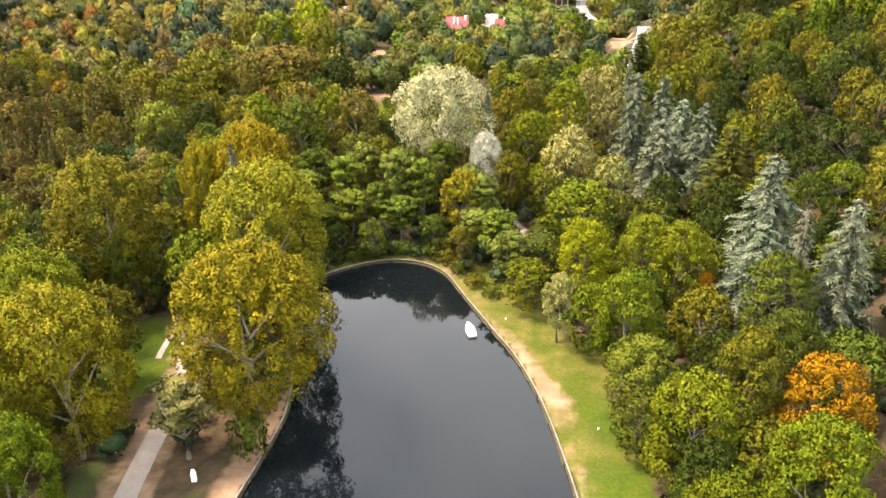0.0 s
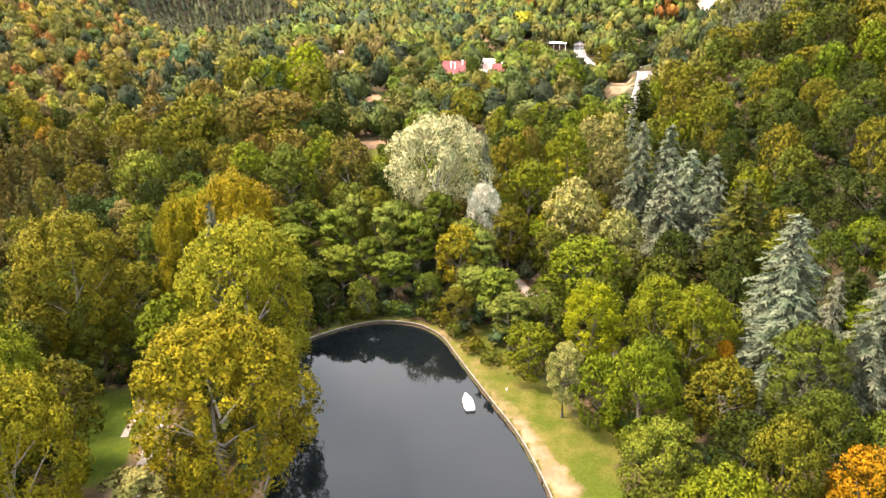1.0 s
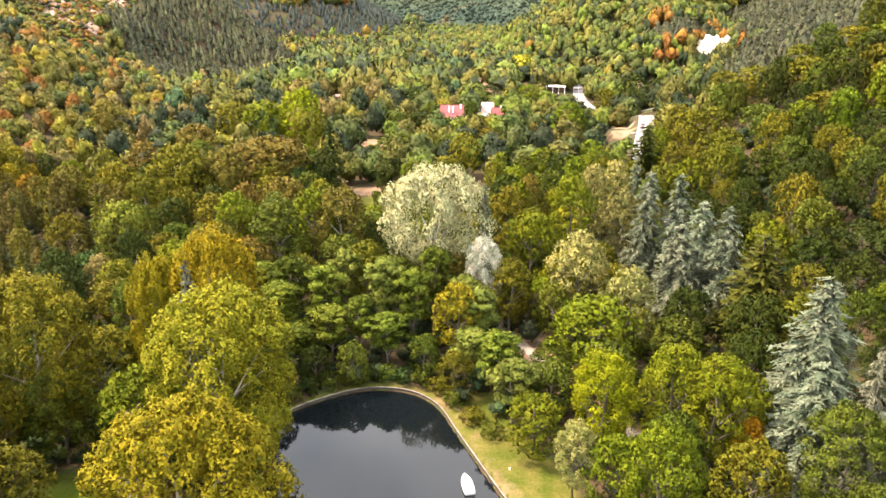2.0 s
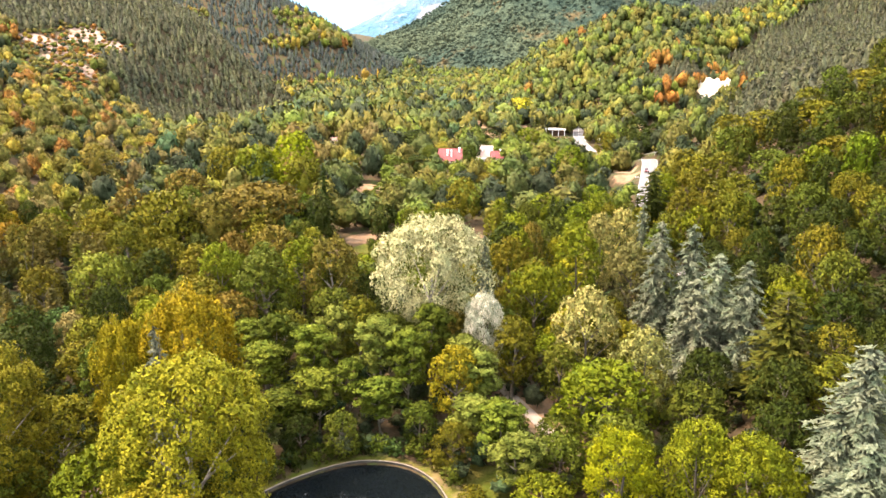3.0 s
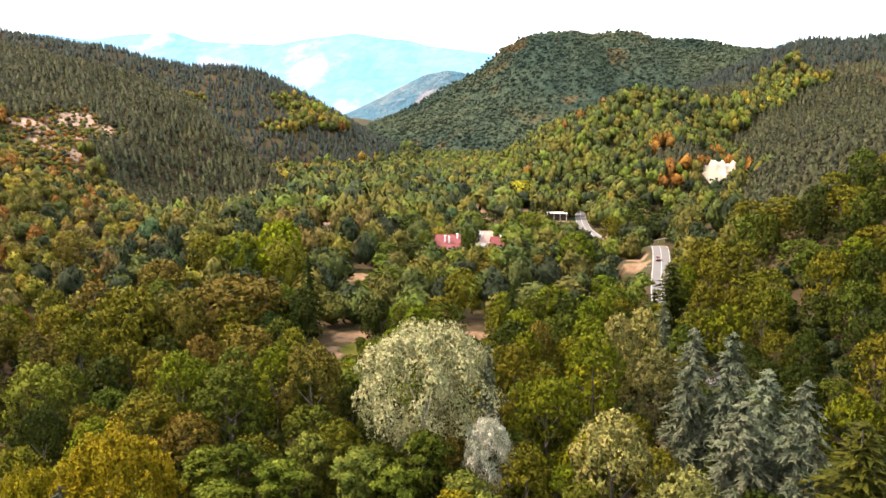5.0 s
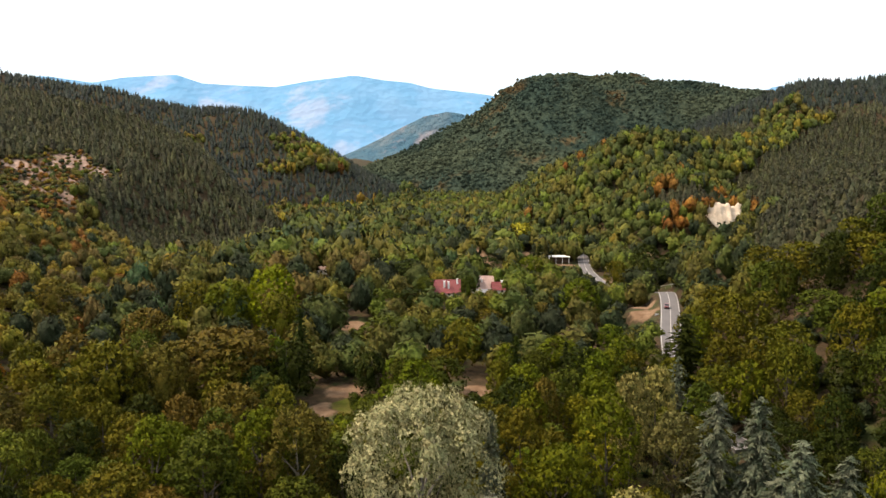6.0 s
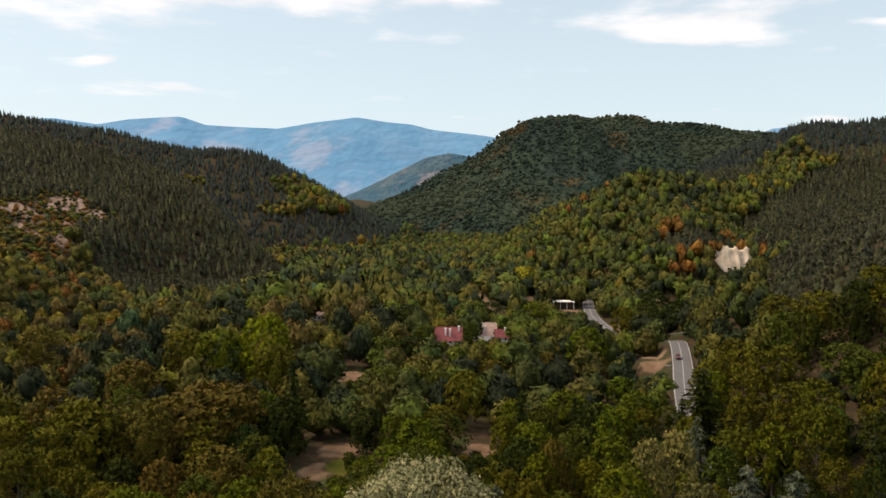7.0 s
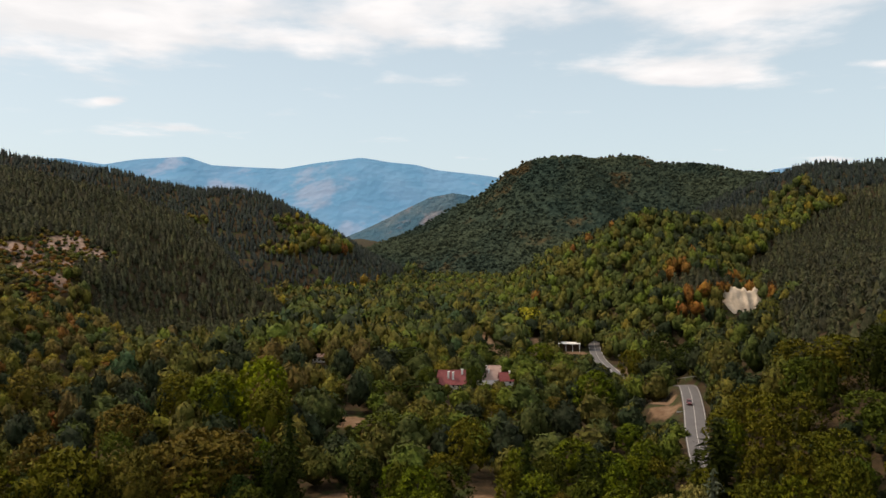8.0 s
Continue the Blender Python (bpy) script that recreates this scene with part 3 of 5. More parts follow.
def conifer_crown(seed, H, R, whorls, per, sprays, droop, size, shape=0.85):
    """Whorls of flat, drooping branches fringed with needle sprays."""
    rng = np.random.default_rng(seed)
    P, N, A, T = [], [], [], []
    for w in range(whorls):
        u = (w + rng.uniform(0, 0.5)) / whorls
        z0 = H * (0.07 + 0.91 * u)
        ln = R * ((1 - u) ** shape) * rng.uniform(0.85, 1.1) + 0.2
        k = max(4, int(per * (1 - 0.45 * u)))
        off = rng.uniform(0, 6.28)
        for j in range(k):
            ang = off + j * 6.283 / k + rng.uniform(-0.3, 0.3)
            l1 = ln * rng.uniform(0.75, 1.25)
            dirv = np.array([math.cos(ang), math.sin(ang), 0])
            side = np.array([-dirv[1], dirv[0], 0])
            m = max(2, int(sprays * (0.3 + 0.7 * (1 - u))))
            z1 = z0 + rng.normal() * H * 0.012
            for s in range(m):
                f = (s + 0.7) / m
                c = dirv * l1 * f + np.array([0, 0, z1 + l1 * (0.22 * f - droop * f * f)])
                wide = l1 * 0.22 * (1.1 - f) + size * 0.25
                for sg in (-1, 0, 1):
                    q = c + side * sg * wide * rng.uniform(0.5, 1.0) - np.array([0, 0, abs(sg) * 0.12 * size])
                    P.append(q)
                    N.append(np.array([0, 0, 1.0]) + 0.45 * dirv + 0.35 * rng.normal(size=3))
                    T.append(dirv + side * sg * 0.8 + np.array([0, 0, -0.35]))
                    A.append(size * rng.uniform(0.7, 1.35))
    P, N, A, T = np.array(P), unit(np.array(N)), np.array(A), np.array(T)
    V, F = leaves(rng, P, N, A, A * 0.34, T)
    soft = np.repeat(unit(N + 0.3 * rng.normal(size=N.shape)), 3, axis=0)
    # dense heart: a ragged cone
    ring = 7
    cv = [(0, 0, H * 0.97)]
    for lev in range(5):
        u = lev / 4
        for j in range(ring):
            rr = R * 0.4 * (0.05 + 0.95 * u) * rng.uniform(0.6, 1.15)
            cv.append((rr * math.cos(j * 6.283 / ring), rr * math.sin(j * 6.283 / ring), H * (0.93 - 0.83 * u)))
    cf = [(0, 1 + j, 1 + (j + 1) % ring) for j in range(ring)]
    for lev in range(4):
        for j in range(ring):
            p0, p1 = 1 + lev * ring + j, 1 + lev * ring + (j + 1) % ring
            cf += [(p0, p0 + ring, p1 + ring), (p0, p1 + ring, p1)]
    cv = np.array(cv)
    cn_ = unit(cv * np.array([1, 1, 0]) + np.array([0, 0, 0.4 * R]))
    V, F = joined([(V, F), (cv, np.array(cf))])
    return V, F, np.concatenate([soft, cn_])


def tube(pts, radii, sides):
    """A tapered limb through pts."""
    v, f = [], []
    for i, (p, r) in enumerate(zip(pts, radii)):
        a = Vector(pts[min(i + 1, len(pts) - 1)]) - Vector(pts[max(i - 1, 0)])
        q = a.to_track_quat("Z", "Y")
        for k in range(sides):
            o = q @ Vector((r * math.cos(6.283 * k / sides), r * math.sin(6.283 * k / sides), 0))
            v.append(Vector(p) + o)
    for i in range(len(pts) - 1):
        for k in range(sides):
            a, b = i * sides + k, i * sides + (k + 1) % sides
            f += [(a, b, b + sides), (a, b + sides, a + sides)]
    return np.array([x[:] for x in v]), np.array(f)


def trunk_mesh(seed, H, R, kind, detail):
    rng = np.random.default_rng(seed + 50)
    r0 = {"conifer": 0.016, "tall": 0.015}.get(kind, 0.02) * H
    if kind == "bush":
        r0 = 0.05
    top = H * (0.95 if kind == "conifer" else 0.8)
    pts = [(0, 0, -0.6), (0, 0, 0.3), (rng.normal() * 0.02 * H, rng.normal() * 0.02 * H, H * 0.35), (rng.normal() * 0.03 * H, rng.normal() * 0.03 * H, top)]
    pieces = [tube(pts, [r0 * 1.4, r0 * 1.1, r0 * 0.75, r0 * 0.12], 6 if detail else 5)]
    if kind != "conifer" and detail:
        for k in range(6):
            z0 = H * rng.uniform(0.22, 0.55)
            ang = k * 2.4 + rng.uniform(-0.4, 0.4)
            ln = R * rng.uniform(0.55, 0.9)
            pieces.append(tube([(0, 0, z0), (math.cos(ang) * ln * 0.5, math.sin(ang) * ln * 0.5, z0 + ln * 0.55), (math.cos(ang) * ln, math.sin(ang) * ln, z0 + ln * 1.0)], [r0 * 0.5, r0 * 0.3, r0 * 0.08], 5))
    return joined(pieces)


# height and radius of each kind as drawn; leaf clumps, clump size at three grades of detail
KINDS = {
    "round": (16.0, 5.5, ((9000, 0.25), (3000, 0.41), (1050, 0.66))),
    "high": (21.0, 5.5, ((9000, 0.26), (3000, 0.43), (1050, 0.68))),
    "oak": (13.0, 5.5, ((4600, 0.32), (2600, 0.4), (1100, 0.6))),
    "tall": (26.0, 9.0, ((29000, 0.26), (5000, 0.54), (1900, 0.84))),
    "wide": (24.0, 10.5, ((9000, 0.45), (17000, 0.29), (2600, 0.8))),
    "locust": (17.0, 4.2, ((3200, 0.34), (2800, 0.36), (900, 0.62))),
    "bush": (3.2, 2.2, ((700, 0.25), (420, 0.32), (200, 0.45))),
}
TEMPLATES = {}


def template(kind, grade, variant):
    """The crown and trunk meshes of a kind, built once."""
    key = (kind, grade, variant)
    if key not in TEMPLATES:
        seed = 1000 + 97 * variant + 13 * grade + 7 * len(kind)
        if kind in KINDS:
            H, R, grades = KINDS[kind]
            n, size = grades[grade]
            crown = broadleaf_crown(seed, H, R, kind, n, size)
            trunk = trunk_mesh(seed, H, R, "bush" if kind == "bush" else kind, grade < 2)
        elif kind == "cedar":
            H, R = 24.0, 6.5
            crown = conifer_crown(seed, H, R, (22, 20, 14)[grade], (13, 12, 8)[grade], (13, 10, 5)[grade], 0.42, (0.66, 0.78, 1.1)[grade], 0.6)
            trunk = trunk_mesh(seed, H, R, "conifer", grade < 2)
        else:
            H, R = 22.0, 4.6
            crown = conifer_crown(seed, H, R, (26, 20, 14)[grade], (11, 10, 8)[grade], (7, 5, 3)[grade], 0.55, (0.6, 0.75, 1.1)[grade], 0.85)
            trunk = trunk_mesh(seed, H, R, "conifer", grade < 2)
        cm, tm = mesh_of("crown", *crown), mesh_of("trunk", *trunk)
        cm.materials.append(LEAF)
        tm.materials.append(BARK_PALE if kind in ("wide", "locust", "tall") else BARK)
        TEMPLATES[key] = (cm, tm, H, R)
    return TEMPLATES[key]


COLOURS = {
    "yellow": ((0.185, 0.17, 0.01), "golden yellow"),
    "ygreen": ((0.114, 0.146, 0.008), "yellow-green"),
    "green": ((0.076, 0.096, 0.011), "green"),
    "dgreen": ((0.034, 0.047, 0.006), "dark green"),
    "olive": ((0.122, 0.115, 0.01), "olive"),
    "brown": ((0.14, 0.108, 0.0187), "brownish olive"),
    "gold": ((0.27, 0.25, 0.08), "pale gold"),
    "orange": ((0.28, 0.125, 0.0066), "orange"),
    "silver": ((0.36, 0.375, 0.2), "silvery pale"),
    "white": ((0.58, 0.54, 0.43), "whitish"),
    "blue": ((0.16, 0.178, 0.12), "blue-grey"),
    "lgreen": ((0.122, 0.152, 0.018), "light green"),
    "lime": ((0.178, 0.215, 0.007), "bright lime"),
    "teal": ((0.045, 0.08, 0.0187), "bluish green"),
    "fern": ((0.155, 0.182, 0.034), "pale green"),
    "rust": ((0.22, 0.1, 0.0077), "rust-coloured"),
    "sulphur": ((0.215, 0.182, 0.009), "bright sulphur yellow"),
    "khaki": ((0.175, 0.172, 0.012), "khaki yellow"),
    "amber": ((0.215, 0.16, 0.008), "amber"),
    "dry": ((0.16, 0.14, 0.011), "dull olive-yellow"),
    "slate": ((0.11, 0.125, 0.085), "greyish green"),
    "blaze": ((0.5, 0.46, 0.0495), "bright yellow-green"),
    "moss": ((0.062, 0.068, 0.01), "mossy green"),
    "drab": ((0.085, 0.072, 0.0154), "drab brownish"),
    "pale": ((0.2, 0.18, 0.06), "pale half-bare"),
}
NAMES = {"round": "broadleaf_tree", "oak": "oak_tree", "tall": "poplar_tree", "wide": "spreading_tree", "locust": "locust_tree", "bush": "shrub", "cedar": "cedar_tree", "spruce": "spruce_tree"}
SHAPES = {"round": "round-crowned broadleaf tree", "oak": "dense domed oak tree", "tall": "tall poplar with feathery crown", "wide": "broad spreading tree", "locust": "slender locust tree with open crown", "bush": "low leafy shrub", "cedar": "cedar with drooping tiered branches", "spruce": "narrow conifer with dense branches"}
PLACED = []   # x, y, radius of every tree
count = [0]


def tree(x, y, top, R, kind, colour, where="in the woods", grade=None):
    """One tree as a thing with trunk and crown."""
    z = zat(x, y)
    if grade is None:
        grade = 0 if y < 135 else 1 if y < 215 else 2
    count[0] += 1
    form = "high" if kind == "round" and (top - z) / R > 3.6 else kind
    cm, tm, H0, R0 = template(form, grade, count[0] % 3)
    root = new(NAMES[kind])
    root.matrix_basis = Matrix.LocRotScale((x, y, z), Euler((0, 0, (count[0] * 2.399) % 6.283)), (R / R0, R / R0, (top - z) / H0))
    base, word = COLOURS[colour]
    c = new("crown", cm)
    c.parent = root
    k = random.uniform(0.85, 1.15)
    c.color = (base[0] * k * random.uniform(0.98, 1.18), base[1] * k, base[2] * k, 1)
    t = new("trunk", tm)
    t.parent = root
    tagged(root, word + " " + SHAPES[kind] + " " + where, "shrub" if kind == "bush" else "tree", "trees of the valley")
    PLACED.append((x, y, R))
    return root


POND_SIDE, WOOD, SLOPE = "beside the pond", "in the wooded valley", "on the wooded slope"
TREES = """
-30 111.5 31 10.6 tall khaki p
-27.6 87 28 10.8 tall sulphur p
-61 119.5 29.5 9.5 tall dry w
-50 146 17 5 round green w
-56.5 115.5 16.5 5.5 round green w
-49.5 77 27 8.3 tall yellow w
-57 69 25 8 tall yellow w
-49.5 62 19 6 tall ygreen w
-59.5 91 25 8 tall ygreen w
-72.5 167 15.6 3.5 round pale w
-38 124 31 4.4 spruce slate w
-37 134 32 8 tall amber w
-46 132 28 5.5 tall amber w
-46.6 146 24.5 5.5 tall yellow w
-75 186 22 6.5 round lgreen w
-76 231 26.4 9 tall olive w
-54 252 24.5 13 wide brown w
-36 263 29 4.5 spruce dgreen w
-14.5 299 17.5 10 round green w
10 279 21 6 round olive w
3 296 17 6 round green w
23.4 253 23.4 4.2 spruce dgreen w
33 189.5 27 5.8 round ygreen w
40.3 200 27.5 4.3 round gold w
22 179 21.5 6.8 round ygreen w
29.3 159 23 6.5 round gold w
36 144 21.5 4.8 round gold w
29 138 18 8.6 round ygreen w
15.3 157.5 18 4.6 round olive w
-15 138.7 9 3.2 round green p
-22.5 155.5 17.5 4.2 locust lgreen w
-10 155 19.4 4.2 locust fern w
-18.8 162.8 18.4 4.2 locust fern w
-4.5 152 18 4 locust lgreen w
8.2 147.2 16 4.6 locust fern w
-30.7 162.3 17 5 locust green w
-25.8 144 10 4.4 locust green w
-19.7 149 7 3 bush green w
25 114 20 5.2 round lime w
36.7 117 19.5 5.4 round ygreen w
41 110.7 21 5.2 round ygreen w
28.5 96 19.5 5.6 round ygreen w
19.7 106 13.6 3.2 round gold w
28.5 85 14.5 5.2 round lgreen w
44.3 107 13.5 2.2 round orange w
51 96 22 5.5 round green w
60.5 97 31 6 cedar blue w
31.2 70.5 19 6.3 round ygreen w
39 75.7 22 4.6 round olive w
39.4 57 23 6 round ygreen w
46.5 71 21 5.4 round orange w
29 54.5 18 5 round ygreen w
47.2 83.2 20.3 5 round green w
-35 77 13.5 4.2 locust pale p
-26.8 78 7 2.8 bush green p
3.6 134.8 9 3.4 round olive p
13 126 12 4.6 locust fern p
7 140 11 4.4 locust fern w
-23.4 192 24 7.2 tall brown w
-36.5 180 24 6.3 round green w
11 179 29 3.6 cedar blue w
17.6 189 24.7 4.4 round olive w
46 191 23 5 round pale w
56 165.4 29 6.5 cedar blue w
58 157 29.8 6 cedar blue w
61.5 147.5 27 9.5 spruce moss w
47.7 177 32.7 6.2 cedar blue w
53.8 175 32 6.4 cedar blue w
50 160 25 7.5 cedar blue w
56.1 115.5 31.8 8.2 cedar blue w
52 106 23 8.2 cedar blue w
53.6 97.6 30 4 cedar blue w
68.2 116 21.6 5 spruce dgreen w
-0.5 173 33.6 11.8 wide silver w
10 161.8 21.4 4.2 wide white w
4 145.2 17.7 4.6 round yellow w
-8 160.5 17.5 4.6 locust green w
-0.4 160 19.9 4.6 locust green w
6 155 15.5 4 locust fern w
-14.5 166 19 5 round olive w
4.5 166.5 15.5 4 round brown w
-20 146 13 4.4 locust lgreen w
-9 145 12 4.2 locust lgreen w
-30 137 12 4.5 round dgreen w
-33 128 14 4.5 round green w
-2 141.5 9 3.2 round green w
-22 139 8 3 round dgreen w
21 325 14 6 round olive w
30 310 16 6 round olive w
38 273 16.5 7.5 round ygreen w
-29 379 20 4 tall yellow w
-54 307 33 9 tall lime w
-69 309 27.7 9 tall ygreen w
42 329 15.5 6 round brown w
57 333 24 7.5 round ygreen w
-90 289 22 8 tall brown w
-139 326 26 8 round brown w
103 284 42 6.5 oak olive s
97 238 37 6 oak green s
75 209 31 5.5 oak olive s
-10 400 22 10 round dgreen w
-69 213 18 5 round olive w
-49.3 190.5 23 5.5 round ygreen w
47 206 27.2 4.2 round gold w
43.5 243 20 4.4 round ygreen w
27 226 18.8 3.6 tall brown w
-36 358 16 5.5 round green w
-64 182.5 15.3 4.5 round olive w
-112 235 19 6 tall brown w
-57.3 199.5 20.2 5 round olive w
-30.8 193.5 23.3 5.5 round ygreen w
-79.5 212 22.4 5.5 round olive w
-65 237 24.4 7 tall brown w
-2 211 23 5.5 round green w
59 295 15 5.5 round ygreen w
90 211.5 39 5.5 oak olive s
107.6 222.7 43 6 oak olive s
77 242 30 5.5 oak olive s
81.5 221 33 5.5 oak olive s
87 194.5 36 5.5 oak green s
77.3 169.5 32.7 5.5 oak olive s
70.7 233.5 26 4.5 oak olive s
108 271 45 7 oak olive s
96 266 40 6 oak green s
87 247 35 5.5 oak olive s
82 180 33 5.5 oak dgreen s
76.7 160 30 5 oak green s
102 369 29 6.5 round dgreen w
85 393 22 6 round olive w
98 390 30 9 round dgreen w
-84 320 26 8 tall olive w
65 242 31 8 spruce dgreen w
62 247 22.5 3 spruce dgreen w
58 226 24 4 cedar blue w
57.9 540 26.4 10 round blaze w
56.4 440 25.1 5.5 spruce dgreen w
51.2 436 20.7 3.5 spruce dgreen w
62 257 17 4.2 round green w
60.5 238 20 4.5 round olive w
59.5 215 21 4.5 round green w
50 425 20 7 round ygreen w
28 430 19 8 round dgreen w
-48 294 26 7 tall olive w
15.8 369 19 3.6 tall green w
0 358 14 5.5 round green w
-2.8 371 18.5 4.2 tall green w
24 349 14 6.5 round olive w
-8 352 17 8 round dgreen w
-20 345 18 8 round green w
""".split("\n")
for row in TREES:
    if row.strip():
        x, y, top, R, kind, colour, w = row.split()
        tree(float(x), float(y), float(top), float(R), kind, colour, {"p": POND_SIDE, "w": WOOD, "s": SLOPE}[w])


for bx_, by_, bh_, bc_ in ((-25.5, 133.2, 3.2, "green"), (-22.6, 136.0, 3.6, "dgreen"), (-19.0, 137.8, 3.2, "green"), (-15.8, 139.6, 3.8, "green"), (-12.4, 140.4, 3.0, "dgreen"), (-8.6, 140.4, 3.4, "green"),
                          (-5.6, 139.9, 2.8, "teal"), (-2.4, 138.4, 3.4, "green"), (0.6, 136.6, 3.0, "olive"), (3.4, 131.5, 3.2, "green"), (6.2, 126.5, 2.6, "olive"), (9.5, 122.5, 2.4, "green"), (-29.3, 130.0, 3.4, "dgreen"), (-30.2, 122.0, 3.0, "green"), (-29.2, 115.0, 3.2, "green")):
    tree(bx_, by_, zat(bx_, by_) + bh_, 2.3, "bush", bc_, "at the edge of the pond")


class Spacing:
    """Keeps trees apart, on a coarse grid."""

    def __init__(self, cell=12.0):
        self.cell, self.grid = cell, {}

    def add(self, x, y, r):
        self.grid.setdefault((int(x // self.cell), int(y // self.cell)), []).append((x, y, r))

    def free(self, x, y, r, pack):
        i, j = int(x // self.cell), int(y // self.cell)
        for a in (-1, 0, 1):
            for b in (-1, 0, 1):
                for px, py, pr in self.grid.get((i + a, j + b), ()):
                    if (px - x) ** 2 + (py - y) ** 2 < ((pr + r) * pack) ** 2:
                        return False
        return True


spacing = Spacing()
for px_, py_, pr_ in PLACED:
    spacing.add(px_, py_, min(pr_, 6.5))
rnd = random.Random(7)


def choose(table):
    return rnd.choices([t[0] for t in table], [t[1] for t in table])[0]


def zone(x, y):
    """What grows where: kind, colour, top above ground, radius."""
    left = np.interp(y, [0, 250, 350, 500], [-105, -118, -128, -150])
    right = np.interp(y, [0, 200, 255, 330, 400, 500], [46, 50, 62, 88, 96, 105])
    if x < -82 and 140 < y < 238:
        return choose([("spruce", 5), ("round", 2)]), choose([("drab", 5), ("brown", 1), ("olive", 1)]), rnd.uniform(11, 16), rnd.uniform(3.2, 4.4)
    if x > right:
        k = choose([("ygreen", 1.0), ("olive", 4), ("green", 3), ("dgreen", 6 if y < 170 else 4)])
        return "oak", k, rnd.uniform(10, 15), rnd.uniform(4.0, 6.2)
    if x < left:
        k = choose([("olive", 4), ("green", 1), ("yellow", 1.5), ("brown", 3), ("amber", 2), ("dry", 2), ("rust", 5 if noise.noise(Vector((x * 0.03, y * 0.03, 9.0))) > 0.1 else 0.4), ("dgreen", 2)])
        return "oak", k, rnd.uniform(7, 12), rnd.uniform(3.2, 5.0)
    if y < 170 and -45 < x < 16 and y > 120:
        return choose([("locust", 5), ("round", 1)]), choose([("green", 5), ("fern", 1), ("lgreen", 3), ("dgreen", 1.5), ("teal", 0.4)]), rnd.uniform(9, 16), rnd.uniform(3.2, 4.8)
    if x < -20:
        kind = choose([("round", 6), ("tall", 2), ("spruce", 0.4)])
        k = choose([("olive", 4), ("green", 3), ("dgreen", 3.5), ("brown", 3), ("dry", 1), ("yellow", 0.4), ("ygreen", 1), ("teal", 0.4)]) if kind != "spruce" else "dgreen"
        return kind, k, rnd.uniform(12, 19), rnd.uniform(4.2, 7.5) if kind != "spruce" else rnd.uniform(3, 4.2)
    kind = choose([("round", 7), ("tall", 1), ("spruce", 0.5)])
    k = choose([("olive", 3), ("green", 4), ("dgreen", 2), ("ygreen", 3), ("yellow", 1)]) if kind != "spruce" else "dgreen"
    return kind, k, rnd.uniform(10, 16), rnd.uniform(3.8, 6.5) if kind != "spruce" else rnd.uniform(3, 4)


# open places that low growth in front leaves in sight: x, y, half width
OPENINGS = [(-27, 247, 5), (-24, 262, 5), (-29, 330, 6), (13, 262, 4), (77, 318, 6), (172, 474, 13), (126, 460, 6), (25, 565, 4), (28, 535, 3), (30, 505, 3), (32, 470, 3), (54, 485, 3), (52, 455, 3), (60, 512, 5), (74, 470, 8), (86, 440, 7), (88, 418, 6), (8.5, 377, 3.6), (26, 384, 4),
            (78, 292, 1.2), (83, 310, 2), (89.6, 333, 2), (20, 151, 3.5), (-41, 88, 3), (-44, 103, 5), (-57, 438, 3)]


def sight_cap(x, y):
    """How high a tree may grow here without hiding an open place beyond it."""
    cap = 99.0
    for cx, cy, r in OPENINGS:
        ex, ey = 1.5 - cx, (52 if cy > 130 else 0) - cy
        ln = math.hypot(ex, ey)
        u = ((x - cx) * ex + (y - cy) * ey) / ln
        v = abs((x - cx) * ey - (y - cy) * ex) / ln
        if -2 < u < 75 and v < r + 2:
            cap = min(cap, (3.6 if 370 < cy < 390 else 1.5 if cx > 150 else 4.0 if cx > 100 else 0.5) + max(u, 0) * 62 / ln)
    return cap


def scatter(area, tries, pack, shut=open_ground):
    xs = np.array([rnd.uniform(area[0], area[1]) for _ in range(tries)])
    ys = np.array([rnd.uniform(area[2], area[3]) for _ in range(tries)])
    keep = ~shut(xs, ys)
    return xs[keep], ys[keep], pack


# the nearer woods, tree by tree
made = 0
for (x0, x1, y0, y1), tries in (((-105, 105, 30, 130), 2100), ((-142, 142, 130, 200), 2600), ((-178, 178, 200, 265), 2800)):
    xs, ys, pack = scatter((x0, x1, y0, y1), tries, 0.72)
    for x, y in zip(xs, ys):
        if abs(x) > 0.55 * y + 26:
            continue
        kind, colour, top, R = zone(x, y)
        cap = sight_cap(x, y)
        if cap < top:
            kind, top, R = ("bush" if cap < 5 else "round"), cap, min(R, max(1.8, cap * 0.45))
        if cap > 2.2 and spacing.free(x, y, R, pack):
            spacing.add(x, y, R)
            tree(x, y, zat(x, y) + top, R, kind, colour, SLOPE if x > 60 or x < -115 else WOOD, 1 if y < 200 else 2)
            made += 1
print("trees", count[0])


